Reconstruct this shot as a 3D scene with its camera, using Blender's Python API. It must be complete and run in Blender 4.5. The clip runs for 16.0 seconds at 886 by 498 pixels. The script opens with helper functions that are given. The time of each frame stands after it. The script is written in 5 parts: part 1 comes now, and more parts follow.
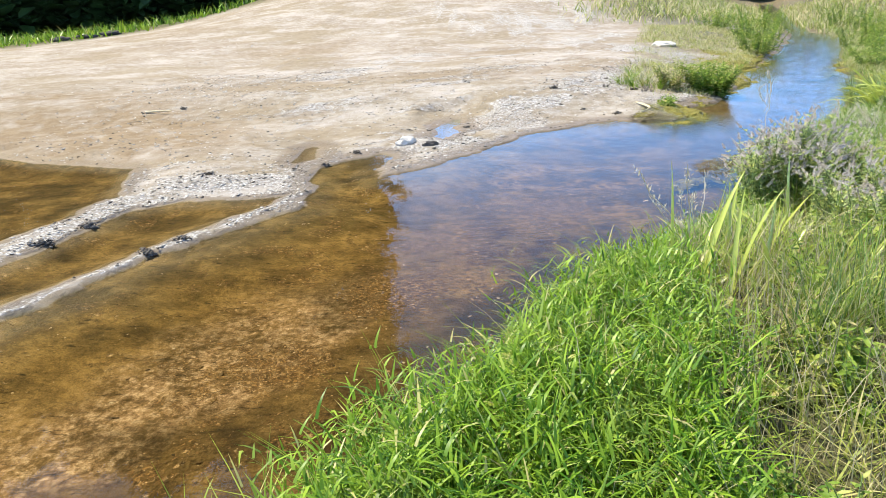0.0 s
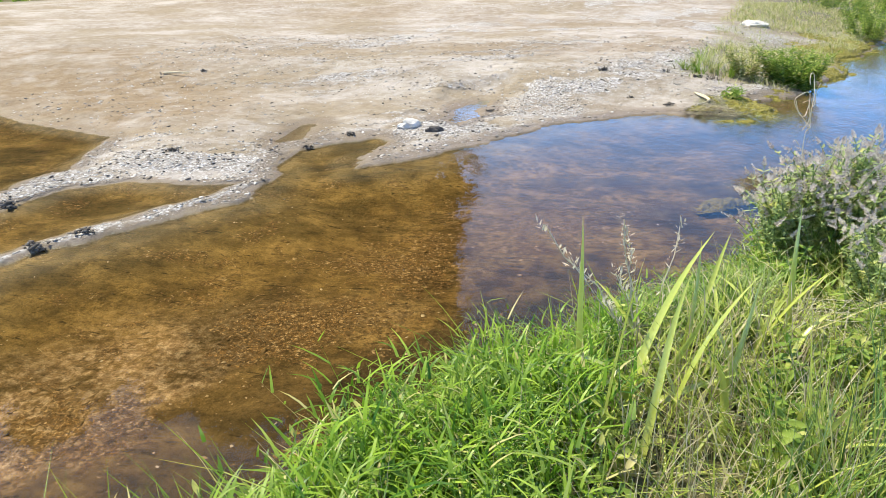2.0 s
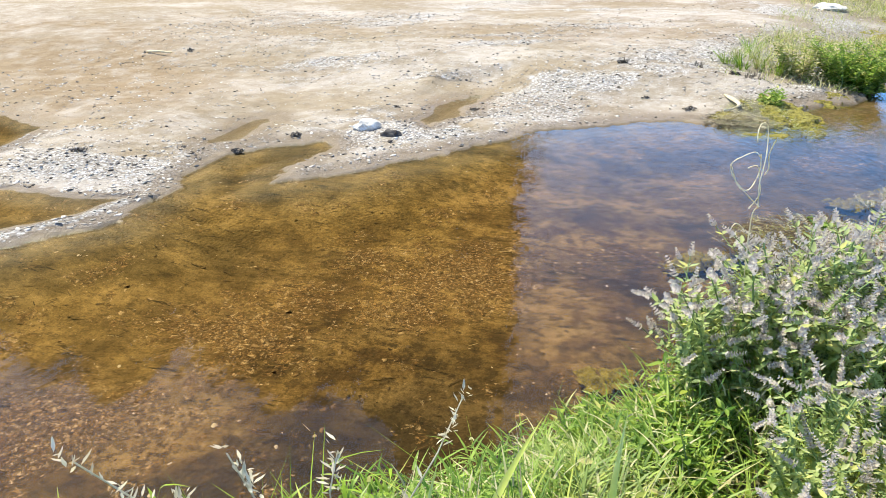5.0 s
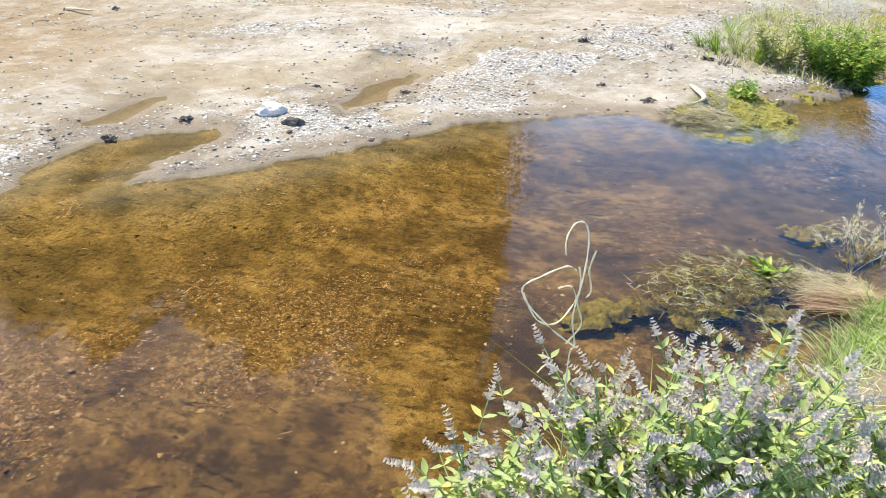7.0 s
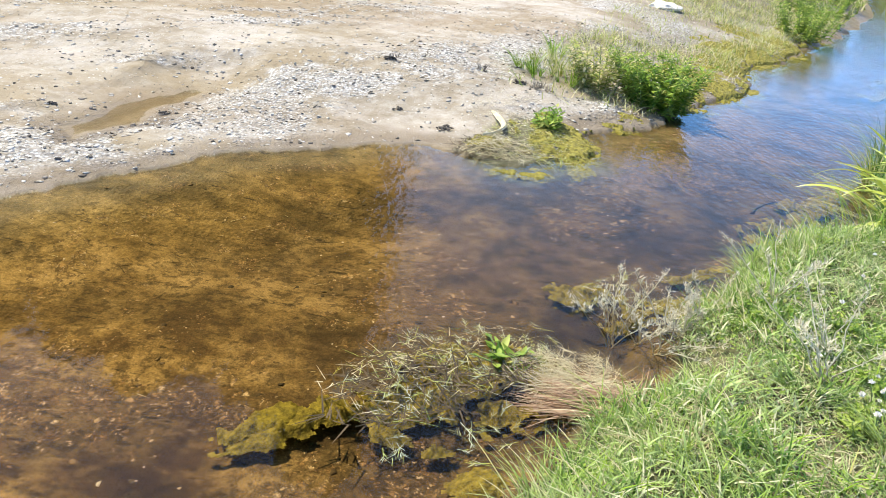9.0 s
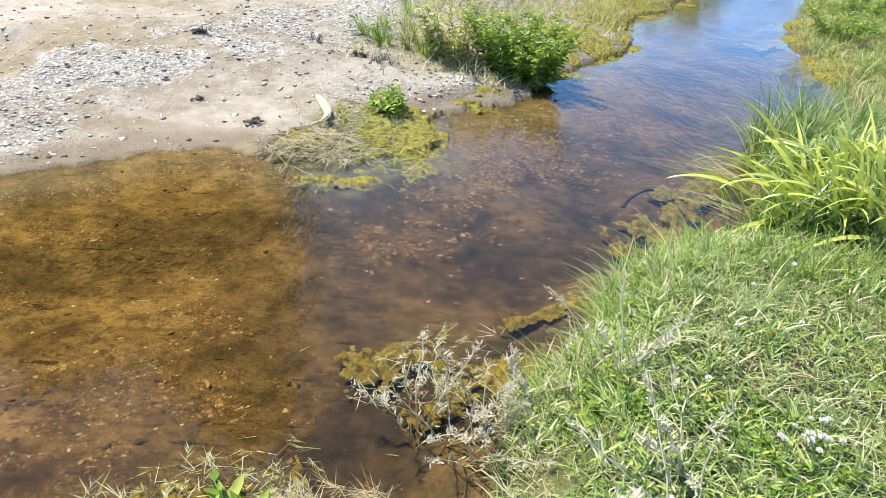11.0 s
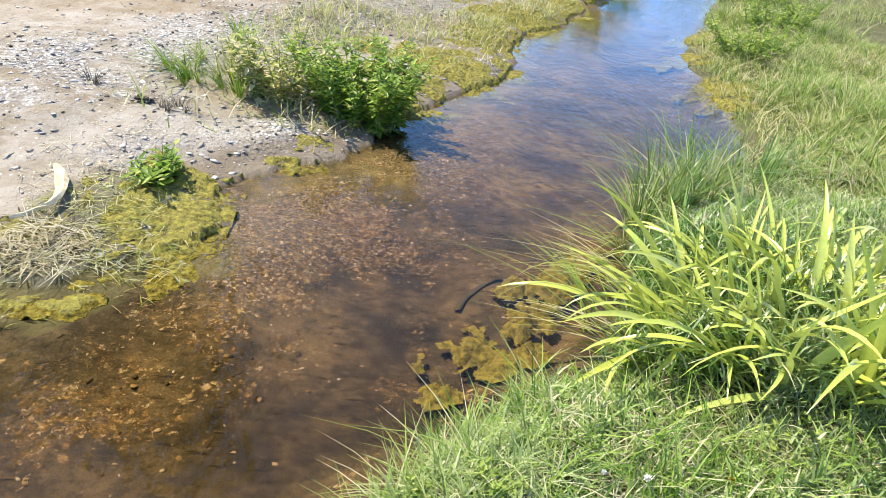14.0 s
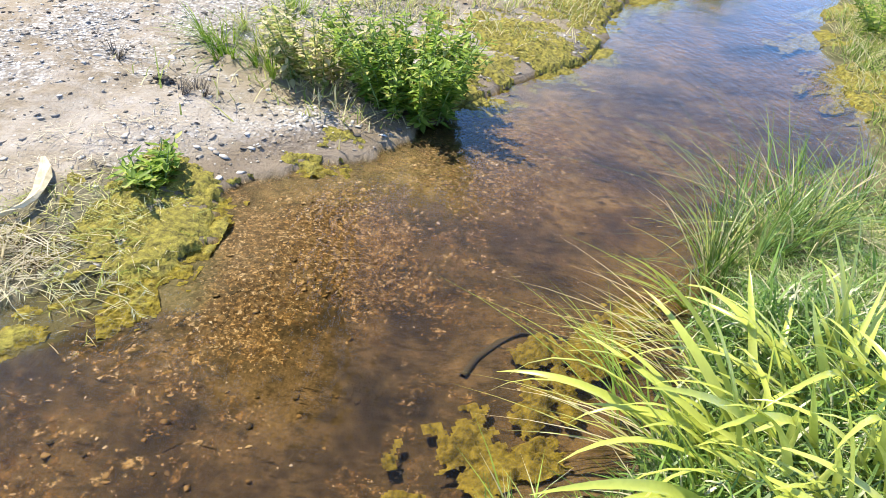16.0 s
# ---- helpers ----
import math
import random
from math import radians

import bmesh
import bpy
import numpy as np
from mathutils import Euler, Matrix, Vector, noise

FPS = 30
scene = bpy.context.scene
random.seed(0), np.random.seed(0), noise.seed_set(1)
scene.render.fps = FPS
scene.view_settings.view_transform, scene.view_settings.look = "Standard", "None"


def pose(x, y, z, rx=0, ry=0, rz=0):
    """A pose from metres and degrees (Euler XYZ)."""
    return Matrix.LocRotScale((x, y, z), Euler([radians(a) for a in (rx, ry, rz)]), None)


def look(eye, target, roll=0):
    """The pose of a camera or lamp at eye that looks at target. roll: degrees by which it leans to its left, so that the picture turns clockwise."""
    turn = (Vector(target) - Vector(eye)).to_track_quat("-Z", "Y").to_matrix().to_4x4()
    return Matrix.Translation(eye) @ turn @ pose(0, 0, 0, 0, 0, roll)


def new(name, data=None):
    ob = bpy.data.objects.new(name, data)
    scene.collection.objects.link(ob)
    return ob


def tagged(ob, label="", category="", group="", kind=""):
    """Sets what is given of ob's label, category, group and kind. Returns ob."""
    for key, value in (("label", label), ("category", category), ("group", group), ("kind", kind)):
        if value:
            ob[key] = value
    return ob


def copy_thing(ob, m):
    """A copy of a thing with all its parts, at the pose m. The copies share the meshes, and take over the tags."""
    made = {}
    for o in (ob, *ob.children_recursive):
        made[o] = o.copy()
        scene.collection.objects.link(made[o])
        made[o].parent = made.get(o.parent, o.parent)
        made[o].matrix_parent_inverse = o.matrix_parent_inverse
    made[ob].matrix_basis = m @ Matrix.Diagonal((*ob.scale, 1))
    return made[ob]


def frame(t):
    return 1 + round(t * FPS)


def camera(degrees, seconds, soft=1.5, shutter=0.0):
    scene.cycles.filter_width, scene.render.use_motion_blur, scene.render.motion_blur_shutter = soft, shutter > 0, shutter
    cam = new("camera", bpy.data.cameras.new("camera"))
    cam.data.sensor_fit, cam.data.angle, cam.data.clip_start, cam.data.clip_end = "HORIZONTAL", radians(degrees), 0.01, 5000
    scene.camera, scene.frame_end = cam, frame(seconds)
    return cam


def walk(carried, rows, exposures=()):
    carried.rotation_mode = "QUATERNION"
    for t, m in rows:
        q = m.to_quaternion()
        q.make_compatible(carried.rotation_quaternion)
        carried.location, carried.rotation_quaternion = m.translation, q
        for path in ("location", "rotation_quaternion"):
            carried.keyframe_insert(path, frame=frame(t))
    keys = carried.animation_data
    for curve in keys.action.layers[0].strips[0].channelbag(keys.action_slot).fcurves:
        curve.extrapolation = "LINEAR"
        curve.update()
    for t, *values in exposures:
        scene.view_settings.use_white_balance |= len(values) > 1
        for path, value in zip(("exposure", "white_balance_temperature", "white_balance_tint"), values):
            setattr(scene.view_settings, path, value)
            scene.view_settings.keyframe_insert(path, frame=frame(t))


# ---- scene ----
cam = camera(66.6, 16.0, soft=0.5)
PATH = [
    (0, (0.475, -0.646, 1.491), (0.365, 1.23, 0.807), -2.9),
    (0.5, (0.758, -0.346, 1.484), (0.552, 1.526, 0.811), -2.6),
    (0.6, (0.792, -0.312, 1.474), (0.51, 1.543, 0.781), -3.6),
    (1, (0.88, -0.158, 1.462), (0.72, 1.723, 0.801), -0.2),
    (1.5, (1.052, 0.127, 1.453), (0.882, 1.976, 0.71), -0.9),
    (2, (1.227, 0.409, 1.446), (0.879, 2.225, 0.685), -0.9),
    (2.5, (1.375, 0.632, 1.44), (1.074, 2.435, 0.628), -1.5),
    (3, (1.513, 0.905, 1.473), (1.145, 2.69, 0.649), -1.6),
    (3.5, (1.654, 1.136, 1.457), (1.13, 2.863, 0.596), -0.4),
    (4, (1.819, 1.315, 1.478), (1.364, 3.054, 0.601), -1.5),
    (4.2, (1.858, 1.392, 1.486), (1.412, 3.15, 0.643), -2.0),
    (6.3, (2.152, 2.23, 1.439), (1.468, 3.896, 0.569), 3.6),
    (6.5, (2.211, 2.364, 1.469), (1.581, 4.009, 0.521), 3.8),
    (7, (2.33, 2.592, 1.497), (1.809, 4.282, 0.563), 1.5),
    (7.5, (2.58, 2.854, 1.534), (2.092, 4.569, 0.627), 2.4),
    (8, (2.762, 3.037, 1.527), (2.391, 4.786, 0.629), 1.9),
    (8.5, (2.862, 3.282, 1.503), (2.651, 5.025, 0.545), 4.2),
    (9, (2.96, 3.508, 1.463), (2.736, 5.282, 0.567), 5.4),
    (9.5, (3.126, 3.757, 1.442), (2.904, 5.496, 0.48), 7.2),
    (10, (3.226, 3.994, 1.449), (3.102, 5.739, 0.48), 5.8),
    (10.2, (3.265, 4.112, 1.44), (3.225, 5.857, 0.463), 6.2),
    (12.3, (3.688, 4.907, 1.438), (3.705, 6.639, 0.438), 3.8),
    (12.5, (3.73, 4.974, 1.427), (3.686, 6.714, 0.442), 3.9),
    (13, (3.892, 5.146, 1.445), (3.834, 6.896, 0.478), 5.3),
    (13.5, (4.0, 5.352, 1.43), (4.029, 7.107, 0.472), 4.5),
    (14, (4.088, 5.572, 1.43), (4.272, 7.31, 0.458), 5.0),
    (14.5, (4.22, 5.771, 1.417), (4.139, 7.501, 0.416), 5.1),
    (15, (4.29, 5.892, 1.421), (4.199, 7.619, 0.416), 5.1),
    (15.5, (4.338, 6.057, 1.425), (4.14, 7.73, 0.347), 4.6),
    (16, (4.422, 6.203, 1.451), (4.313, 7.867, 0.348), 4.1),
]
# the clip's own exposure drifts a little along the walk: seconds, stops, kelvin, tint
EXPOSURES = [(0, 0.28, 6500, 7), (1.5, 0.20, 6500, 7), (2.5, 0.18, 6500, 7), (4.2, 0.30, 6500, 6), (6.5, 0.44, 6500, 6), (8, 0.40, 6500, 6), (10, 0.38, 6500, 6), (13, 0.36, 6500, 8), (15.3, 0.37, 6500, 9), (16, 0.43, 6500, 10)]
walk(cam, [(t, look(eye, target, roll)) for t, eye, target, roll in PATH], EXPOSURES)

# ---- light ----
SUN_AZ, SUN_EL = -62.0, 60.0          # degrees: to the left of +y, above the horizon
world = bpy.data.worlds.new("sky")
scene.world = world
world.use_nodes = True
wn = world.node_tree
sky = wn.nodes.new("ShaderNodeTexSky")
sky.sky_type, sky.sun_disc = "NISHITA", False
sky.sun_elevation, sky.sun_rotation = radians(SUN_EL), radians(SUN_AZ)
sky.air_density, sky.dust_density, sky.ozone_density = 0.24, 0.0, 1.0
wn.links.new(sky.outputs[0], wn.nodes["Background"].inputs[0])
wn.nodes["Background"].inputs[1].default_value = 0.66
sun = new("sun", bpy.data.lights.new("sun", "SUN"))
sun.data.energy, sun.data.angle, sun.data.color = 6.1, radians(0.53), (1.0, 0.915, 0.745)
to_sun = Vector((math.sin(radians(SUN_AZ)) * math.cos(radians(SUN_EL)), math.cos(radians(SUN_AZ)) * math.cos(radians(SUN_EL)), math.sin(radians(SUN_EL))))
sun.matrix_world = look(to_sun * 60, (0, 0, 0))

RNG = np.random.default_rng(7)


# ---- materials ----
class Nodes:
    """A small builder for node materials."""

    def __init__(self, name):
        self.mat = bpy.data.materials.new(name)
        self.mat.use_nodes = True
        self.tree = self.mat.node_tree
        self.bsdf = self.tree.nodes["Principled BSDF"]
        self.out = self.tree.nodes["Material Output"]

    def add(self, kind, **sockets):
        node = self.tree.nodes.new(kind)
        for key, value in sockets.items():
            self.put(node, key, value)
        return node

    def put(self, node, key, value):
        socket = node.inputs[int(key[1:])] if key[0] == "i" and key[1:].isdigit() else node.inputs[key.replace("_", " ")]
        if isinstance(value, bpy.types.NodeSocket):
            self.tree.links.new(value, socket)
        else:
            socket.default_value = value

    def place(self):
        return self.add("ShaderNodeNewGeometry").outputs["Position"]

    def local(self):
        return self.add("ShaderNodeTexCoord").outputs["Object"]

    def noise(self, scale, detail=4.0, rough=0.55, at=None, stretch=None):
        at = at or self.place()
        if stretch:
            m = self.add("ShaderNodeMapping", i0=at)
            m.inputs["Scale"].default_value = stretch
            at = m.outputs[0]
        return self.add("ShaderNodeTexNoise", Vector=at, Scale=scale, Detail=detail, Roughness=rough).outputs["Fac"]

    def ramp(self, value, *stops):
        node = self.add("ShaderNodeValToRGB", Fac=value)
        els = node.color_ramp.elements
        while len(els) < len(stops):
            els.new(0.5)
        for el, (pos, col) in zip(els, stops):
            el.position = pos
            el.color = (*col, 1) if not isinstance(col, (int, float)) else (col, col, col, 1)
        return node.outputs[0]

    def mix(self, fac, a, b, blend="MIX"):
        node = self.tree.nodes.new("ShaderNodeMix")
        node.data_type, node.blend_type = "RGBA", blend
        for socket, value in ((node.inputs[0], fac), (node.inputs[6], a), (node.inputs[7], b)):
            if isinstance(value, bpy.types.NodeSocket):
                self.tree.links.new(value, socket)
            else:
                socket.default_value = (*value, 1) if isinstance(value, tuple) and len(value) == 3 else value
        return node.outputs[2]

    def maths(self, op, a, b=0.0):
        node = self.tree.nodes.new("ShaderNodeMath")
        node.operation, node.use_clamp = op, False
        for socket, value in ((node.inputs[0], a), (node.inputs[1], b)):
            if isinstance(value, bpy.types.NodeSocket):
                self.tree.links.new(value, socket)
            else:
                socket.default_value = value
        return node.outputs[0]

    def attr(self, name):
        node = self.add("ShaderNodeAttribute")
        node.attribute_name = name
        return node.outputs["Fac"]

    def bump(self, height, strength=0.5, distance=0.01):
        return self.add("ShaderNodeBump", Strength=strength, Distance=distance, Height=height).outputs[0]

    def finish(self, color, rough=0.8, normal=None, spec=0.5):
        self.put(self.bsdf, "Base Color", color if isinstance(color, bpy.types.NodeSocket) else (*color, 1))
        self.put(self.bsdf, "Roughness", rough)
        self.put(self.bsdf, "Specular IOR Level", spec)
        if normal:
            self.put(self.bsdf, "Normal", normal)
        return self.mat


def leaf_material(name, dark, light, dry=None, glow=0.4, rough=0.45, spec=0.4, dry_share=0.12):
    """Leaves and blades: each island its own tint, light shining through."""
    n = Nodes(name)
    rnd = n.add("ShaderNodeNewGeometry").outputs["Random Per Island"]
    stops = [(0.0, dark), (1.0 - dry_share if dry else 1.0, light)]
    if dry:
        stops.append((min(1.0, 1.0 - dry_share + 0.03), dry))
    color = n.ramp(rnd, *stops)
    patch = n.noise(2.6, 3.0)
    if dry:
        color = n.mix(n.maths("MULTIPLY", n.ramp(patch, (0.5, 0.0), (0.68, 1.0)), 0.4), color, tuple(0.5 * (a + b) for a, b in zip(light, dry)))
    streak = n.noise(60.0, 2.0)
    color = n.mix(n.maths("MULTIPLY", streak, 0.35), color, tuple(0.7 * c for c in dark))
    n.finish(color, rough, None, spec)
    tr = n.add("ShaderNodeBsdfTranslucent", Color=color)
    mixer = n.add("ShaderNodeMixShader", Fac=glow, i1=n.bsdf.outputs[0], i2=tr.outputs[0])
    n.tree.links.new(mixer.outputs[0], n.out.inputs[0])
    return n.mat


def stone_material(name, a, b, c, rough=0.8):
    n = Nodes(name)
    rnd = n.add("ShaderNodeNewGeometry").outputs["Random Per Island"]
    color = n.ramp(rnd, (0.0, a), (0.5, b), (1.0, c))
    grain = n.noise(90.0, 3.0)
    color = n.mix(n.maths("MULTIPLY", grain, 0.5), color, tuple(0.5 * x for x in a))
    return n.finish(color, rough, n.bump(n.noise(140.0, 2.0), 0.4, 0.003))


def ground_material():
    n = Nodes("ground_sand_and_soil")
    big, mid, fine = n.noise(0.8, 5.0), n.noise(7.0, 6.0, 0.65), n.noise(60.0, 4.0, 0.7)
    gravel, wet, soil_and_shade, dark_bed, far = n.attr("gravel"), n.attr("wet"), n.attr("soil_and_shade"), n.attr("dark_bed"), n.attr("far")
    sand = n.ramp(big, (0.35, (0.275, 0.222, 0.152)), (0.65, (0.37, 0.315, 0.235)))
    sand = n.mix(n.maths("MULTIPLY", far, 0.8), sand, n.ramp(n.noise(0.5, 6.0, 0.65), (0.35, (0.265, 0.20, 0.135)), (0.6, (0.38, 0.315, 0.24))))
    sand = n.mix(n.maths("MULTIPLY", n.ramp(mid, (0.45, 0.0), (0.6, 1.0)), 0.5), sand, (0.52, 0.47, 0.41))
    sand = n.mix(n.maths("MULTIPLY", n.ramp(fine, (0.52, 0.0), (0.68, 1.0)), 0.55), sand, (0.24, 0.19, 0.145))
    speck = n.add("ShaderNodeTexVoronoi", Vector=n.place(), Scale=23.0)
    pale = n.ramp(speck.outputs["Distance"], (0.12, 1.0), (0.2, 0.0))
    sand = n.mix(n.maths("MULTIPLY", pale, n.ramp(n.add("ShaderNodeSeparateColor", i0=speck.outputs["Color"]).outputs[0], (0.45, 0.0), (0.55, 0.8))), sand, (0.66, 0.63, 0.58))
    turned = n.add("ShaderNodeMapping", i0=n.place())
    turned.inputs["Rotation"].default_value = (0, 0, radians(-22))
    turned.inputs["Scale"].default_value = (0.75, 1.0, 1.0)
    streaks = n.add("ShaderNodeTexNoise", Vector=turned.outputs[0], Scale=1.1, Detail=9.0, Roughness=0.70).outputs["Fac"]
    sand = n.mix(n.ramp(streaks, (0.47, 0.0), (0.62, 0.6)), sand, (0.58, 0.52, 0.46))
    sand = n.mix(n.ramp(streaks, (0.30, 0.55), (0.42, 0.0)), sand, (0.27, 0.225, 0.155))
    # crushed pale gravel: cells of chips with dark gaps
    chips = n.add("ShaderNodeTexVoronoi", Vector=n.place(), Scale=46.0)
    tone = n.add("ShaderNodeSeparateColor", i0=chips.outputs["Color"]).outputs[0]
    chip = n.ramp(tone, (0.1, (0.22, 0.20, 0.175)), (0.35, (0.56, 0.53, 0.49)), (0.8, (0.80, 0.775, 0.735)))
    chip = n.mix(n.ramp(chips.outputs["Distance"], (0.35, 0.0), (0.6, 0.7)), chip, (0.30, 0.26, 0.215))
    gravel_mask = n.ramp(n.maths("ADD", gravel, n.maths("MULTIPLY", n.maths("SUBTRACT", mid, 0.5), 1.2)), (0.28, 0.0), (0.55, 1.0))
    gaps = n.ramp(n.noise(19.0, 5.0, 0.7), (0.38, 0.1), (0.52, 0.95))
    color = n.mix(n.maths("MULTIPLY", gravel_mask, gaps), sand, chip)
    # damp rim of the water
    damp = n.ramp(n.maths("ADD", wet, n.maths("MULTIPLY", n.maths("SUBTRACT", mid, 0.5), 0.35)), (0.35, 0.0), (0.75, 1.0))
    color = n.mix(damp, color, n.mix(0.5, color, (0.30, 0.225, 0.15), "MULTIPLY"))
    color = n.mix(n.maths("MULTIPLY", damp, 0.55), color, (0.24, 0.18, 0.115))
    # pools of tan silt drying on the flat
    tan = n.ramp(n.noise(0.9, 5.0, 0.6, stretch=(0.55, 1.0, 1.0)), (0.50, 0.0), (0.60, 0.75))
    color = n.mix(n.maths("MULTIPLY", tan, n.maths("SUBTRACT", 1.0, gravel_mask)), color, n.ramp(mid, (0.3, (0.245, 0.185, 0.11)), (0.7, (0.35, 0.28, 0.18))))
    color = n.mix(n.maths("MULTIPLY", n.attr("ochre"), n.ramp(n.noise(3.0, 5.0, 0.65), (0.38, 0.3), (0.6, 0.85))), color, n.ramp(mid, (0.3, (0.22, 0.15, 0.08)), (0.7, (0.32, 0.24, 0.145))))
    # bed of the creek
    bed = n.ramp(n.noise(3.4, 8.0, 0.72, stretch=(0.75, 1.0, 1.0)), (0.40, (0.082, 0.050, 0.017)), (0.49, (0.218, 0.148, 0.053)), (0.60, (0.365, 0.262, 0.117)))
    bed = n.mix(n.ramp(n.noise(16.0, 6.0, 0.7), (0.42, 0.75), (0.50, 0.0)), bed, (0.060, 0.040, 0.016))
    bed = n.mix(n.maths("MULTIPLY", n.attr("shallow"), 0.5), bed, n.ramp(n.noise(9.0, 5.0, 0.65), (0.4, (0.155, 0.113, 0.030)), (0.6, (0.33, 0.24, 0.085))))
    bed = n.mix(dark_bed, bed, n.ramp(mid, (0.3, (0.030, 0.024, 0.014)), (0.7, (0.085, 0.062, 0.032))))
    bed = n.mix(n.maths("MULTIPLY", n.attr("lower"), 0.7), bed, n.ramp(n.noise(3.0, 7.0, 0.7), (0.38, (0.062, 0.044, 0.016)), (0.5, (0.180, 0.128, 0.048)), (0.62, (0.32, 0.235, 0.105))))
    bed = n.mix(n.maths("MULTIPLY", n.attr("upper"), 0.9), bed, n.ramp(n.noise(4.5, 8.0, 0.74), (0.38, (0.026, 0.022, 0.014)), (0.5, (0.084, 0.064, 0.038)), (0.62, (0.175, 0.128, 0.076))))
    bed = n.mix(n.maths("MULTIPLY", n.attr("strip"), n.ramp(n.noise(6.0, 7.0, 0.75), (0.38, 0.1), (0.54, 0.95))), bed, n.ramp(n.noise(24.0, 5.0, 0.7), (0.36, (0.16, 0.11, 0.072)), (0.5, (0.34, 0.25, 0.165)), (0.64, (0.58, 0.48, 0.37))))
    fleck = n.noise(13.0, 6.0, 0.75, stretch=(0.35, 1.6, 1.0))
    bed = n.mix(n.ramp(fleck, (0.34, 0.9), (0.41, 0.0)), bed, (0.020, 0.015, 0.009))
    bed = n.mix(n.ramp(n.noise(1.7, 6.0, 0.62, stretch=(0.7, 1.1, 1.0)), (0.40, 0.8), (0.53, 0.0)), bed, n.mix(0.75, bed, (0.22, 0.23, 0.20), "MULTIPLY"))
    # pebbles, grit, and a few bleached ones
    jitter = n.add("ShaderNodeTexNoise", Vector=n.place(), Scale=26.0, Detail=5.0, Roughness=0.7).outputs["Color"]
    warped = n.mix(0.07, n.place(), jitter, "ADD")
    much = n.maths("ADD", n.noise(2.4, 7.0, 0.75), n.maths("MULTIPLY", n.attr("cobble"), 0.22))
    for size, start in ((44.0, 0.80), (95.0, 0.70)):
        cells = n.add("ShaderNodeTexVoronoi", Vector=warped, Scale=size)
        tint = n.add("ShaderNodeSeparateColor", i0=cells.outputs["Color"])
        pebble = n.ramp(tint.outputs[0], (0.1, (0.075, 0.045, 0.020)), (0.4, (0.21, 0.13, 0.052)), (0.75, (0.40, 0.26, 0.11)), (0.97, (0.62, 0.50, 0.33)))
        pebble = n.mix(n.ramp(cells.outputs["Distance"], (0.30, 0.0), (0.62, 0.8)), pebble, (0.05, 0.033, 0.015))
        strewn = n.ramp(n.maths("ADD", tint.outputs[1], n.maths("MULTIPLY", n.maths("SUBTRACT", much, 0.56), 4.2)), (start, 0.0), (start + 0.3, 0.8))
        bed = n.mix(strewn, bed, pebble)
    bed = n.mix(n.ramp(n.noise(120.0, 3.0, 0.7), (0.40, 0.55), (0.56, 0.0)), bed, n.mix(0.8, bed, (0.3, 0.28, 0.25), "MULTIPLY"))
    bed = n.mix(1.0, bed, n.ramp(n.noise(30.0, 7.0, 0.78, stretch=(0.7, 1.2, 1.0)), (0.36, 0.5), (0.48, 0.9), (0.56, 1.0)), "MULTIPLY")
    bed = n.mix(1.0, bed, (1.38, 1.36, 1.36), "MULTIPLY")
    color = n.mix(n.attr("bed"), color, bed)
    earth = n.ramp(mid, (0.3, (0.055, 0.062, 0.020)), (0.7, (0.17, 0.15, 0.07)))
    color = n.mix(soil_and_shade, color, earth)
    rough = n.ramp(damp, (0.0, 0.9), (1.0, 0.45))
    relief = n.maths("ADD", n.maths("MULTIPLY", fine, 0.5), n.maths("MULTIPLY", n.maths("MULTIPLY", chips.outputs["Distance"], gravel), 0.8))
    lumps = n.maths("MULTIPLY", n.noise(11.0, 7.0, 0.72, stretch=(0.6, 1.2, 1.0)), n.maths("SUBTRACT", 1.0, n.attr("bed")))
    relief = n.maths("ADD", relief, n.maths("MULTIPLY", lumps, n.maths("ADD", n.maths("MULTIPLY", gravel, 2.2), 0.7)))
    return n.finish(color, rough, n.bump(relief, 0.9, 0.022), 0.35)


def water_material():
    """Clear shallow water: the bed shows through, the gloss follows Fresnel's law."""
    n = Nodes("creek_water")
    n.tree.nodes.remove(n.bsdf)
    m = n.add("ShaderNodeMapping", i0=n.place())
    m.inputs["Rotation"].default_value = (0, 0, radians(-28))
    m.inputs["Scale"].default_value = (1.0, 0.45, 1.0)
    swell = n.add("ShaderNodeTexNoise", Vector=m.outputs[0], Scale=5.0, Detail=2.0).outputs["Fac"]
    riffle = n.add("ShaderNodeTexNoise", Vector=m.outputs[0], Scale=26.0, Detail=2.0).outputs["Fac"]
    run = n.attr("run")
    height = n.maths("ADD", n.maths("MULTIPLY", swell, 0.6), n.maths("MULTIPLY", riffle, n.maths("ADD", n.maths("MULTIPLY", run, 0.6), 0.06)))
    normal = n.bump(height, 0.45, 0.014)
    depth = n.ramp(n.attr("depth"), (0.0, (0.98, 0.96, 0.92)), (0.30, (0.90, 0.82, 0.63)), (0.55, (0.84, 0.76, 0.59)), (1.0, (0.77, 0.71, 0.56)))
    clear = n.add("ShaderNodeBsdfTransparent", Color=depth)
    # Bluish gloss colour: part of the reflected sky's hue is painted in here.
    gloss = n.add("ShaderNodeBsdfGlossy", Color=(0.70, 0.94, 1, 1), Roughness=0.03, Normal=normal)
    fresnel = n.add("ShaderNodeFresnel", IOR=1.34, Normal=normal)
    mixer = n.add("ShaderNodeMixShader", Fac=fresnel.outputs[0], i1=clear.outputs[0], i2=gloss.outputs[0])
    n.tree.links.new(mixer.outputs[0], n.out.inputs[0])
    return n.mat


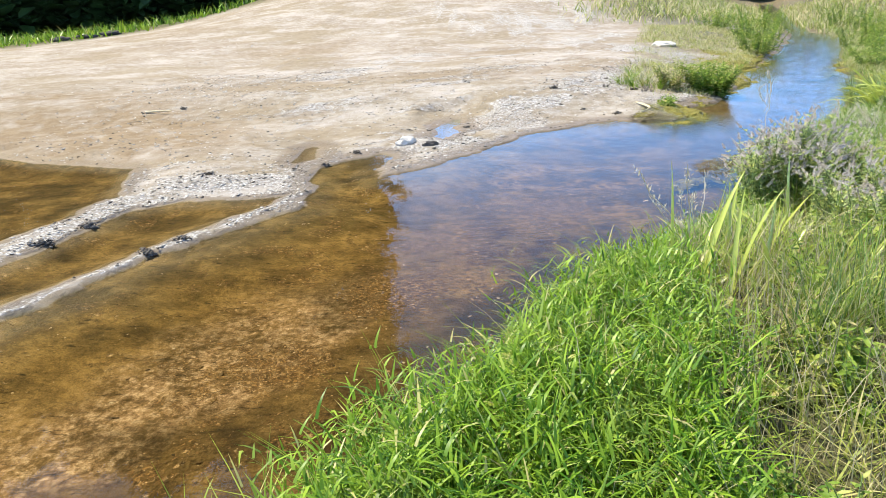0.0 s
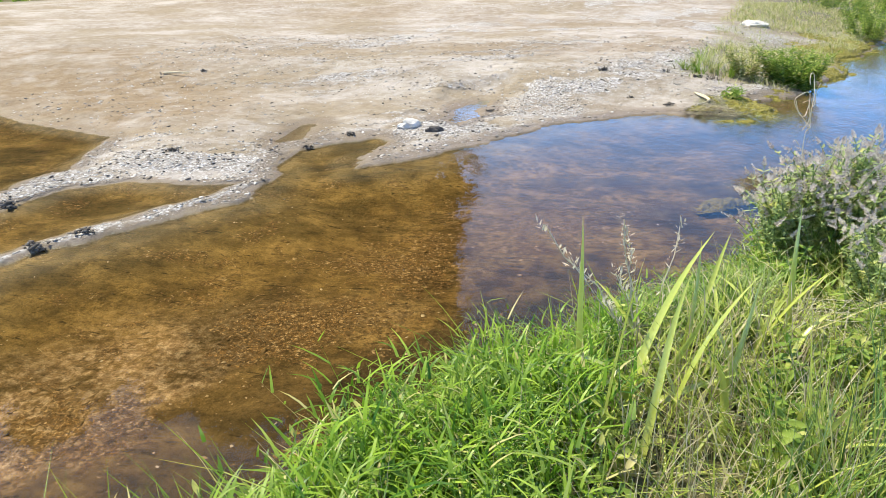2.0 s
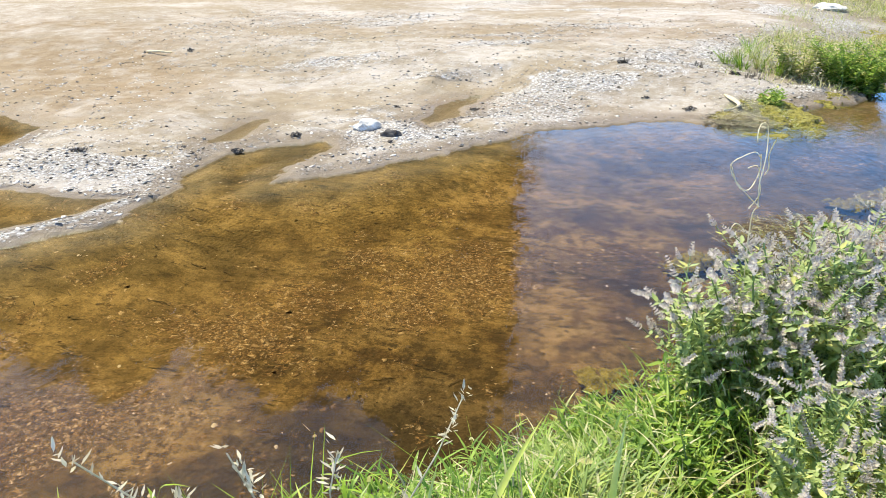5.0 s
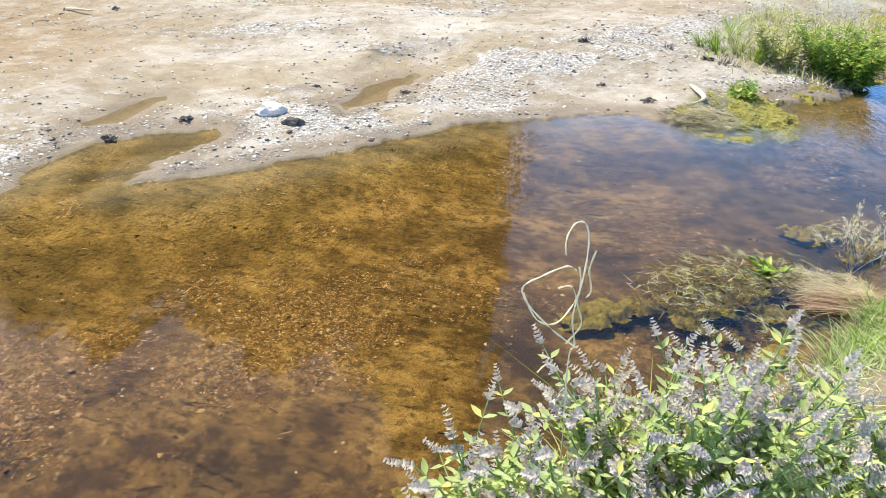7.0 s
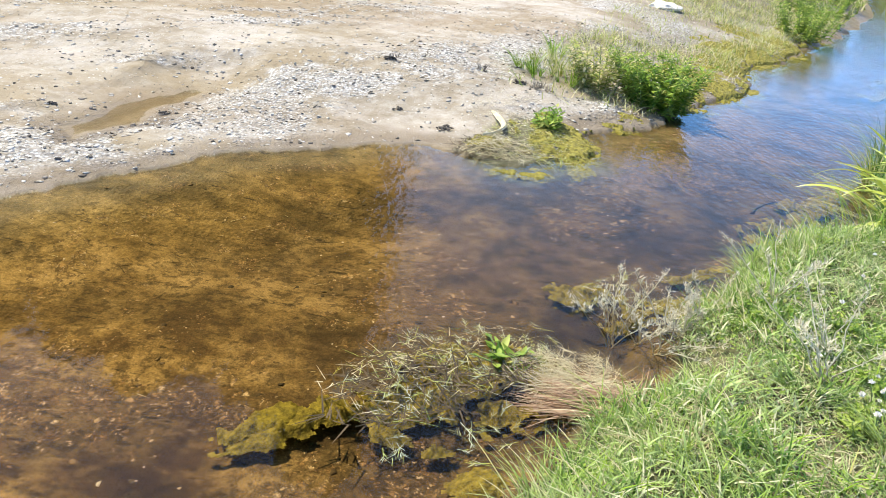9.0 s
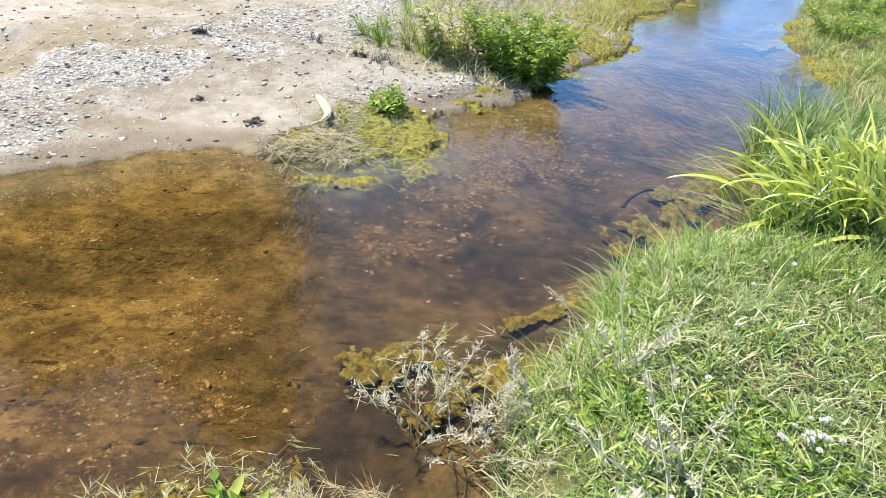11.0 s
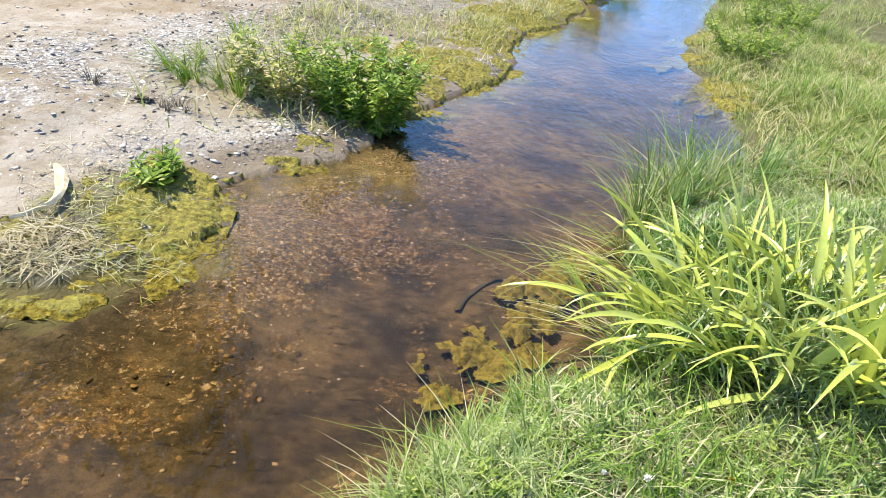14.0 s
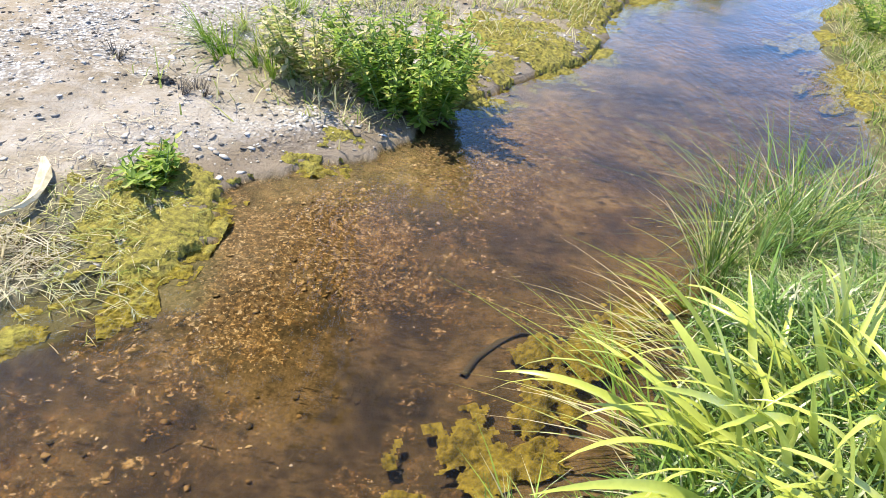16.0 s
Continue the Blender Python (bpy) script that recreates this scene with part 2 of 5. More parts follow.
def plain_material(name, a, b, scale, rough=0.8, relief=0.006, glow=0.0):
    n = Nodes(name)
    t = n.noise(scale, 5.0, 0.65)
    color = n.ramp(t, (0.3, a), (0.7, b))
    n.finish(color, rough, n.bump(n.noise(scale * 3, 4.0), 0.6, relief))
    if glow:
        tr = n.add("ShaderNodeBsdfTranslucent", Color=color)
        mixer = n.add("ShaderNodeMixShader", Fac=glow, i1=n.bsdf.outputs[0], i2=tr.outputs[0])
        n.tree.links.new(mixer.outputs[0], n.out.inputs[0])
    return n.mat


M_GROUND, M_WATER = ground_material(), water_material()
M_TALL = leaf_material("tall_grass_blade", (0.055, 0.165, 0.006), (0.43, 0.62, 0.055), (0.72, 0.64, 0.26), 0.32, 0.40, 0.3, 0.07)
M_LAWN = leaf_material("short_grass_blade", (0.075, 0.16, 0.03), (0.56, 0.70, 0.22), (0.84, 0.79, 0.52), 0.34, 0.45, 0.4, 0.22)
M_ROUGH = leaf_material("rough_grass_blade", (0.14, 0.23, 0.022), (0.60, 0.66, 0.12), (0.78, 0.68, 0.32), 0.38, 0.45, 0.25, 0.22)
M_EDGE = leaf_material("bank_edge_blade", (0.075, 0.185, 0.022), (0.46, 0.61, 0.12), (0.78, 0.70, 0.42), 0.34, 0.5, 0.25, 0.16)
M_STRAW = leaf_material("dry_straw", (0.36, 0.30, 0.16), (0.74, 0.66, 0.44), None, 0.25, 0.6)
M_REED = leaf_material("dry_red_reed", (0.20, 0.10, 0.05), (0.66, 0.48, 0.31), None, 0.2, 0.6)
M_GREYSTEM = leaf_material("grey_dead_stem", (0.48, 0.43, 0.30), (0.86, 0.80, 0.62), None, 0.3, 0.8, 0.1)
# The light tint is paled to paint in the leaves' sunlit highlights.
M_IRIS = leaf_material("flag_leaf", (0.16, 0.26, 0.014), (0.82, 0.85, 0.17), (0.88, 0.85, 0.48), 0.22, 0.30, 0.9, 0.2)
M_MINT = leaf_material("mint_leaf", (0.32, 0.44, 0.13), (0.76, 0.82, 0.40), (0.86, 0.82, 0.28), 0.52, 0.6, 0.3, 0.14)
M_SPIKE = leaf_material("mint_flower", (0.48, 0.42, 0.38), (0.87, 0.79, 0.74), (0.80, 0.73, 0.56), 0.45, 0.8, 0.2, 0.3)
M_BUSH = leaf_material("willowherb_leaf", (0.085, 0.20, 0.020), (0.46, 0.59, 0.10), (0.72, 0.70, 0.22), 0.40, 0.45, 0.25, 0.10)
M_SEDGE = leaf_material("sedge_blade", (0.05, 0.135, 0.016), (0.32, 0.48, 0.10), (0.74, 0.70, 0.46), 0.3, 0.35, 0.5, 0.14)
M_STEM = plain_material("green_stem", (0.13, 0.22, 0.05), (0.26, 0.34, 0.12), 30.0, 0.6, 0.002)
M_ALGAE = leaf_material("yellow_green_algae", (0.15, 0.15, 0.02), (0.60, 0.53, 0.05), (0.58, 0.50, 0.24), 0.2, 0.6, 0.3, 0.15)
M_SLIME = plain_material("clotted_algae", (0.075, 0.062, 0.012), (0.52, 0.45, 0.065), 40.0, 0.7, 0.04, 0.15)
M_SPRIG = leaf_material("dead_sprig", (0.16, 0.18, 0.09), (0.66, 0.68, 0.50), (0.44, 0.46, 0.10), 0.2, 0.6, 0.3, 0.3)
M_SHORE = leaf_material("shore_weed_blade", (0.17, 0.25, 0.04), (0.56, 0.58, 0.17), (0.76, 0.66, 0.40), 0.3, 0.55, 0.2, 0.45)
M_CREAM = leaf_material("bleached_stem", (0.78, 0.68, 0.44), (0.90, 0.82, 0.60), None, 0.2, 0.6)
M_CLOD = stone_material("dried_mud", (0.075, 0.062, 0.05), (0.15, 0.13, 0.105), (0.26, 0.23, 0.19), 0.95)
M_TREE = leaf_material("far_tree_leaf", (0.022, 0.052, 0.012), (0.075, 0.135, 0.030), None, 0.2, 0.6)
M_BARK = plain_material("bark", (0.07, 0.055, 0.04), (0.16, 0.13, 0.10), 9.0, 0.95, 0.03)
M_PALE = stone_material("pale_gravel", (0.32, 0.275, 0.22), (0.62, 0.57, 0.49), (0.84, 0.79, 0.71))
M_BEDCHIP = stone_material("bed_chip", (0.34, 0.25, 0.14), (0.58, 0.47, 0.32), (0.80, 0.74, 0.64), 0.7)
M_DARK = stone_material("dark_clod", (0.045, 0.040, 0.035), (0.09, 0.08, 0.07), (0.14, 0.12, 0.10), 0.95)
M_BEDSTONE = stone_material("bed_pebble", (0.10, 0.065, 0.026), (0.30, 0.19, 0.075), (0.62, 0.46, 0.26), 0.6)
M_LITTER = stone_material("sunken_litter", (0.040, 0.029, 0.015), (0.08, 0.055, 0.026), (0.15, 0.10, 0.045), 0.9)
M_CHALK = plain_material("white_stone", (0.58, 0.52, 0.42), (0.80, 0.75, 0.65), 12.0, 0.85, 0.01)
M_WOOD = plain_material("bleached_wood", (0.52, 0.42, 0.24), (0.78, 0.67, 0.44), 26.0, 0.8, 0.004)
M_PETAL = plain_material("white_petal", (0.86, 0.82, 0.76), (0.92, 0.89, 0.84), 40.0, 0.7, 0.001, 0.25)
M_PURPLE = plain_material("purple_petal", (0.36, 0.07, 0.34), (0.55, 0.14, 0.48), 60.0, 0.7, 0.001, 0.25)


# ---- mesh helpers ----
def np_mesh(name, verts, *faces):
    """A mesh from arrays: verts (n, 3), and any number of (m, k) arrays of faces."""
    mesh = bpy.data.meshes.new(name)
    verts = np.asarray(verts, np.float32)
    faces = [np.asarray(f, np.int32) for f in faces if len(f)]
    mesh.vertices.add(len(verts))
    mesh.vertices.foreach_set("co", verts.ravel())
    loops = np.concatenate([f.ravel() for f in faces])
    sizes = np.concatenate([np.full(len(f), f.shape[1]) for f in faces])
    mesh.loops.add(len(loops))
    mesh.loops.foreach_set("vertex_index", loops)
    mesh.polygons.add(len(sizes))
    mesh.polygons.foreach_set("loop_start", np.concatenate([[0], np.cumsum(sizes)[:-1]]).astype(np.int32))
    mesh.update(calc_edges=True)
    mesh.validate()
    return mesh


def smooth(mesh):
    mesh.polygons.foreach_set("use_smooth", np.ones(len(mesh.polygons), bool))
    return mesh


def put(name, mesh, mat, parent=None, label="", m=None):
    """Links a mesh as one object, as a thing or as a part of parent."""
    ob = new(name, mesh)
    if not mesh.materials:
        mesh.materials.append(mat)
    ob.parent = parent
    if m is not None:
        ob.matrix_basis = m
    return tagged(ob, label)


def step(a, b, v):
    t = np.clip((v - a) / (b - a), 0, 1)
    return t * t * (3 - 2 * t)


def wavy(x, y, scale, seed=0, octaves=3):
    """Smooth value noise about 0, in numpy."""
    out, amp = 0.0, 1.0
    for o in range(octaves):
        u, v = np.asarray(x) * scale + seed * 17.3 + o * 5.1, np.asarray(y) * scale + seed * 9.7 - o * 3.7
        iu, iv = np.floor(u).astype(np.int64), np.floor(v).astype(np.int64)
        fu, fv = u - iu, v - iv
        fu, fv = fu * fu * (3 - 2 * fu), fv * fv * (3 - 2 * fv)

        def h(a, b):
            k = (a * 374761393 + b * 668265263 + seed * 974711) & 0x7FFFFFFF
            k = ((k ^ (k >> 13)) * 1274126177) & 0x7FFFFFFF
            return ((k ^ (k >> 16)) & 0xFFFF) / 32767.5 - 1.0
        out = out + amp * ((h(iu, iv) * (1 - fu) + h(iu + 1, iv) * fu) * (1 - fv) + (h(iu, iv + 1) * (1 - fu) + h(iu + 1, iv + 1) * fu) * fv)
        amp, scale = amp * 0.5, scale * 2.1
    return out


# ---- the lie of the land ----
FAR_SHORE = [(-13.5, -11.0), (-9.0, -6.2), (-5.6, -2.4), (-3.6, 0.2), (-2.75, 1.5), (-2.15, 2.5), (-1.9, 2.9), (-1.6, 3.5), (-1.3, 4.02), (-0.92, 4.5), (-1.0, 5.1), (-1.13, 5.9), (-0.95, 6.12),
             (-0.57, 6.5), (-0.42, 6.35), (-0.5, 5.75), (-0.42, 5.42), (-0.06, 5.73), (0.34, 6.2), (0.75, 6.72), (1.08, 7.2), (1.68, 7.64), (2.05, 7.92),
             (2.34, 7.86), (2.55, 7.80), (2.72, 7.70), (2.92, 7.76), (3.04, 7.9), (3.17, 7.97), (3.29, 8.02), (3.36, 8.26), (3.33, 8.68), (3.55, 8.97), (3.85, 9.08), (4.05, 9.4), (4.19, 9.85), (4.42, 10.2), (4.72, 10.6),
             (5.05, 10.95), (5.2, 11.4), (5.17, 11.85), (5.5, 12.8), (6.05, 13.4), (6.7, 14.8), (7.45, 16.2), (8.7, 18.7), (10.5, 22.6), (12.6, 28.8), (17.3, 42.3), (25.0, 64.0)]
NEAR_SHORE = [(30.0, 71.5), (22.6, 52.0), (15.3, 33.7), (12.6, 26.4), (11.4, 22.1), (10.3, 18.8), (9.2, 16.5), (8.4, 15.0), (7.6, 13.4), (7.0, 12.2), (6.82, 11.2), (6.7, 10.5), (6.5, 9.85), (6.25, 9.3),
              (5.95, 8.98), (5.6, 8.82), (5.36, 8.55), (5.28, 8.2), (5.2, 7.88), (5.02, 7.52), (4.52, 7.14), (4.1, 6.78), (3.85, 6.3), (3.64, 5.85), (3.38, 5.42), (3.15, 5.02), (2.88, 4.66), (2.45, 4.22), (2.0, 3.56), (1.42, 2.85), (0.88, 2.2),
              (0.42, 1.56), (0.0, 0.88), (-0.5, 0.3), (-1.3, -0.3), (-2.5, -1.5), (-4.6, -4.0), (-8.0, -8.0), (-12.0, -12.5)]
POOLS = {
    "pool_middle": [(-2.72, 2.5), (-2.72, 3.3), (-2.62, 3.9), (-2.45, 4.6), (-2.0, 4.82), (-1.15, 4.86), (-1.5, 4.2), (-1.78, 3.57), (-2.1, 2.92), (-2.4, 2.5)],
    "pool_back": [(-5.4, 7.2), (-4.58, 6.75), (-3.13, 6.22), (-2.75, 5.1), (-2.88, 4.35), (-3.1, 3.65), (-3.6, 2.9), (-6.5, 3.0), (-7.5, 6.3)],
    "rut_one": [(-1.5, 6.2), (-1.52, 6.9), (-1.42, 7.15), (-1.28, 6.95), (-1.22, 6.3), (-1.36, 6.1)],
    "rut_two": [(-0.08, 7.3), (0.0, 8.1), (0.12, 8.6), (0.26, 8.5), (0.3, 7.6), (0.14, 7.15)],
}


def edge_distance(px, py, line, closed=False):
    best = np.full(px.shape, 1e9)
    pts = line + line[:1] if closed else line
    for (ax, ay), (bx, by) in zip(pts, pts[1:]):
        dx, dy = bx - ax, by - ay
        t = np.clip(((px - ax) * dx + (py - ay) * dy) / (dx * dx + dy * dy), 0, 1)
        best = np.minimum(best, np.hypot(px - ax - t * dx, py - ay - t * dy))
    return best


def within(px, py, poly):
    odd = np.zeros(px.shape, bool)
    for (ax, ay), (bx, by) in zip(poly, poly[1:] + poly[:1]):
        if ay != by:
            odd ^= ((ay > py) != (by > py)) & (px < (bx - ax) * (py - ay) / (by - ay) + ax)
    return odd


def land(px, py):
    """Height of the ground, and what covers it, at arrays of places."""
    px, py = np.asarray(px, float), np.asarray(py, float)
    jx, jy = px + 0.062 * wavy(px, py, 3.2, 1, 6), py + 0.062 * wavy(px, py, 3.2, 2, 6)
    df, dn = edge_distance(jx, jy, FAR_SHORE), edge_distance(jx, jy, NEAR_SHORE)
    inside = within(jx, jy, FAR_SHORE + NEAR_SHORE)
    near_side = (dn < df) & ~inside
    # bed
    deep = np.minimum(0.012 + 0.12 * step(0, 1.1, df), 0.03 + 0.11 * step(0, 0.3, dn))
    bed = -deep + 0.014 * wavy(px, py, 1.7, 3) * step(0.05, 0.3, np.minimum(df, dn))
    # far flat of sand and gravel
    flat = 0.015 + 0.055 * step(0, 0.5, df) + 0.19 * step(8.0, 9.9, py + 0.12 * px + 0.02 * np.minimum(px, 0) ** 2)
    flat = flat + 0.030 * np.clip(py - 9.5, 0, 9) + 0.078 * np.clip(py - 17, 0, 15) * step(-16, 1, px + 0.2 * py) * step(1.0, 9.0, df) + 0.010 * np.clip(-px - 5, 0, 25) + 0.085 * np.clip(py - 21, 0, 14) * step(1.0, 9.0, df) * step(-11, -3, px + 0.2 * (py - 20)) * (1 + 0.12 * wavy(px, py, 0.5, 44))
    flat = flat + 0.014 * wavy(px, py, 0.9, 4) * step(0.1, 0.8, df) + 0.012 * wavy(px, py, 4.0, 5, 4) * step(0.05, 0.4, df)
    flat = 0.01 + (flat - 0.01) * (0.25 + 0.75 * step(0.0, 1.1 + 1.3 * step(9.0, 10.0, py), df)) * step(-0.1, 0.25, df)
    # ridges thrown up between the pools
    pool = np.full(px.shape, 1e9)
    for poly in POOLS.values():
        d = edge_distance(jx, jy, poly, True)
        pool = np.minimum(pool, np.where(within(jx, jy, poly), -d, d))
    flat = flat + 0.03 * step(0.2, 0.05, pool) * step(0.0, 0.04, df) * step(6.0, 4.5, py)
    flat = np.where(pool < 1.0, np.minimum(flat, np.where(pool > 0, 0.11 * pool, 0.25 * pool) + 0.008 + 0.3 * step(0.25, 1.3, pool)), flat)
    flat = np.maximum(flat, -0.06 + 0.01 * wavy(px, py, 3.0, 6))
    # near bank
    rise = (0.19 + 0.05 * step(3.6, 1.5, py)) * (1 - 0.68 * step(7.9, 8.9, py))
    bank = 0.005 + rise * step(0.0, 0.30, dn) + 0.03 * np.clip(dn - 0.3, 0, 12) + 0.10 * np.clip(py - 23, 0, 14) * step(0.3, 6.0, dn) + 0.02 * wavy(px, py, 1.6, 7) * step(0.05, 0.3, dn)
    z = np.where(inside, bed, np.where(near_side, bank, flat))
    return z, dict(df=df, dn=dn, inside=inside, near=near_side, pool=pool)


def gravel_cover(x, y, w):
    """How thickly pale gravel lies on the flat, 0 to 1."""
    a = np.exp(-((edge_distance(x, y, [(-2.3, 5.0), (-1.2, 5.6), (-0.6, 6.2), (0.4, 7.2), (1.2, 8.6), (2.6, 10.4), (5.0, 14.0)]) / 0.62) ** 2))
    b = np.exp(-((edge_distance(x, y, [(0.5, 6.9), (1.1, 8.0), (1.4, 8.9), (3.2, 11.5)]) / 0.5) ** 2))
    dike = step(0.3, 0.1, w["pool"]) * step(6.5, 5.5, y) * step(-0.3, -0.8, x)
    u, v = 0.91 * x + 0.41 * y, 0.91 * y - 0.41 * x
    patch = np.maximum(step(-0.15, 0.5, wavy(u * 0.35, v * 1.2, 0.8, 8, 5)) * 0.62, step(0.15, 0.6, wavy(u * 0.3, v * 1.6, 1.5, 23, 4)) * 0.6) * (0.4 + 0.6 * step(-4.5, -1.2, x - 0.12 * (y - 8)))
    bare = np.exp(-(((x + 3.0) / 1.6) ** 2 + ((y - 7.4) / 1.1) ** 2)) + np.exp(-(((x - 2.0) / 0.7) ** 2 + ((y - 8.3) / 0.5) ** 2)) + 0.8 * np.exp(-(((x + 0.9) / 0.5) ** 2 + ((y - 8.4) / 0.9) ** 2))
    cover = np.maximum(np.maximum(a, b), np.maximum(0.95 * dike, patch)) * (0.72 + 0.5 * wavy(x, y, 2.6, 16, 4)) - 0.8 * bare
    return np.clip(cover, 0, 1) * step(0.0, 0.07 + 0.07 * step(4.5, 5.5, y), w["df"]) * step(0.0, 0.03, w["pool"])


def spread(lo, hi, fine, reach, grow=1.22):
    mid = np.arange(lo, hi, fine)
    out, stride = [], fine
    x = 0.0
    while x < reach:
        stride *= grow
        x += stride
        out.append(x)
    return np.concatenate([lo - np.array(out)[::-1], mid, mid[-1] + np.array(out)])


def bare_bank(x, y):
    """A worn patch of bare pale earth on the near bank."""
    return np.exp(-(((x - 3.16) / 0.38) ** 2 + ((y - 4.56) / 0.17) ** 2) ** 2)


def cobbles(x, y):
    """Where flat pebbles gather on the bed, 0 to 1."""
    return np.clip(sum(a * np.exp(-(((x - cx) / rx) ** 2 + ((y - cy) / ry) ** 2)) for cx, cy, rx, ry, a in ((1.05, 4.7, 0.45, 0.5, 1), (3.6, 8.3, 0.35, 0.7, 1), (3.95, 8.4, 0.3, 0.3, 0.8), (3.3, 7.2, 0.3, 0.2, 0.4), (0.3, 3.9, 0.4, 0.3, 0.8), (0.0, 3.1, 0.5, 0.25, 0.9), (-0.6, 2.2, 0.4, 0.3, 0.8), (2.5, 6.2, 0.3, 0.3, 0.5), (1.9, 5.3, 0.35, 0.3, 0.3), (4.4, 9.4, 0.4, 0.7, 0.8))), 0, 1)


def build_ground():
    xs, ys = spread(-5.0, 7.5, 0.036, 420), spread(-0.5, 13.0, 0.036, 420)
    gx, gy = np.meshgrid(xs, ys)
    px, py = gx.ravel(), gy.ravel()
    z, w = land(px, py)
    nx, ny = len(xs), len(ys)
    i = (np.arange(ny - 1)[:, None] * nx + np.arange(nx - 1)).ravel()
    mesh = smooth(np_mesh("ground", np.c_[px, py, z], np.c_[i, i + 1, i + nx + 1, i + nx]))
    wet_far = step(0.5, 0.0, w["df"]) * ~w["near"] + step(0.35, 0.0, np.abs(w["pool"])) * ~w["near"]
    gravel = gravel_cover(px, py, w) * ~w["near"]
    under = (w["inside"] | (w["pool"] < 0)) & (z < 0.004)
    # The bed darkens towards the near bank, most strongly at low y.
    dark_bed = np.where(w["inside"], np.maximum(step(0.85, 0.45, w["dn"] + 0.22 * wavy(px, py, 1.9, 9)) * (0.35 + 0.65 * step(4.3, 3.0, py)), step(1.9, 0.6, w["dn"] + 0.5 * wavy(px, py, 0.8, 14)) * (0.22 - 0.1 * step(7.5, 9.0, py))), 0)
    dark_bed = np.maximum(dark_bed, w["inside"] * step(3.4, 2.4, py) * 0.93 * step(1.04, 0.92, w["dn"] + 0.12 * wavy(px, py, 2.6, 33, 4)))
    dark_bed = np.where((w["pool"] < 0) & ~w["inside"], 0.35 * step(-0.05, -0.25, w["pool"]), dark_bed)
    verdure = np.clip(step(9.0, 9.7, py - 0.1 * (px - 3)) * step(2.3, 2.9, px - 0.28 * (py - 9.5)) * (0.2 + 0.5 * step(14, 18, py)), 0, 1)
    soil_and_shade = np.where(w["near"], step(-0.06, 0.02, w["dn"]) * (1 - 0.5 * bare_bank(px, py)), np.where(w["inside"], 0, verdure * step(0.0, 0.2, w["df"])))
    # Earth colour under the shore mat stands for the shade between its stems.
    soil_and_shade = np.maximum(soil_and_shade, 0.75 * step(1.15, 0.75, np.hypot((px - 2.98) / 0.46, (py - 8.0) / 0.58) + 0.25 * wavy(px, py, 4.0, 49)) * ~w["near"] * (z > -0.02))
    soil_and_shade = np.maximum(soil_and_shade, step(20, 24, py) * step(0.5, 3.0, px - 0.22 * (py - 20) - 3.0) * ~w["inside"])
    soil_and_shade = np.maximum(soil_and_shade, step(0, 2, py - 24.5 - 0.9 * (px + 14) + 2 * wavy(px, py, 0.2, 10)) * ~w["inside"])
    for key, values in (("shallow", np.where(w["inside"], step(1.5, 0.1, w["df"] + 0.35 * wavy(px, py, 1.2, 20)), 0.0)), ("gravel", gravel), ("wet", np.clip(wet_far, 0, 1) * (1 - 0.75 * step(5.4, 4.8, py) * step(-0.8, -1.2, px) * (z > 0.015))), ("soil_and_shade", soil_and_shade), ("dark_bed", dark_bed), ("lower", step(0.7, -0.3, px + 0.3 * wavy(px, py, 1.1, 36)) * step(6.8, 5.8, py)), ("cobble", cobbles(px, py)), ("strip", w["inside"] * step(0.95, 1.15, w["dn"] + 0.08 * wavy(px, py, 2.5, 27)) * step(2.0, 1.4, w["dn"] + 0.2 * wavy(px, py, 1.5, 28)) * step(3.6, 2.6, py)), ("ochre", np.exp(-(((px + 3.4) / 1.5) ** 2 + ((py - 7.3) / 1.2) ** 2)) + 0.6 * step(-1.5, -4.5, px) * step(5.5, 7.0, py) * step(14, 10, py) + np.exp(-(((px + 5.5) / 2.2) ** 2 + ((py - 8.6) / 0.9) ** 2)) + 0.7 * step(0.35, 0.8, wavy(px * 0.4, py, 0.5, 29))), ("upper", step(5.6, 8.0, py + 0.35 * px) * (1 - 0.7 * step(9.2, 10.8, py + 0.35 * px)) * (1 - 0.75 * step(1.9, 0.7, w["df"] + 0.3 * wavy(px, py, 1.2, 20)) * step(9.5, 8.5, py + 0.3 * px) * step(3.0, 2.1, px))), ("bed", step(0.006, -0.004, z) * under * np.where((py > 6.0) & (px > -2) & ~w["inside"], 0.12, 1.0)), ("far", step(9.0, 14.0, py) * (~w["near"]))):
        mesh.attributes.new(key, "FLOAT", "POINT").data.foreach_set("value", values.astype(np.float32))
    ground = put("ground", mesh, M_GROUND)
    tagged(ground, "pale sand and gravel flat with a creek bed and grassy bank", "ground", kind="structure")
    # the sheet of water
    xs, ys = spread(-4.0, 8.0, 0.10, 24, 1.25), spread(0.0, 14.0, 0.10, 64, 1.25)
    gx, gy = np.meshgrid(xs, ys)
    nx, ny = len(xs), len(ys)
    i = (np.arange(ny - 1)[:, None] * nx + np.arange(nx - 1)).ravel()
    mesh = smooth(np_mesh("water", np.c_[gx.ravel(), gy.ravel(), np.zeros(gx.size)], np.c_[i, i + 1, i + nx + 1, i + nx]))
    mesh.attributes.new("run", "FLOAT", "POINT").data.foreach_set("value", step(5.0, 9.0, gy.ravel() + 0.2 * gx.ravel()).astype(np.float32))
    mesh.attributes.new("depth", "FLOAT", "POINT").data.foreach_set("value", np.clip(-land(gx.ravel(), gy.ravel())[0] / 0.25, 0, 1).astype(np.float32))
    water = put("water", mesh, M_WATER)
    tagged(water, "clear shallow creek water over a brown pebbly bed", "water", kind="structure")


build_ground()


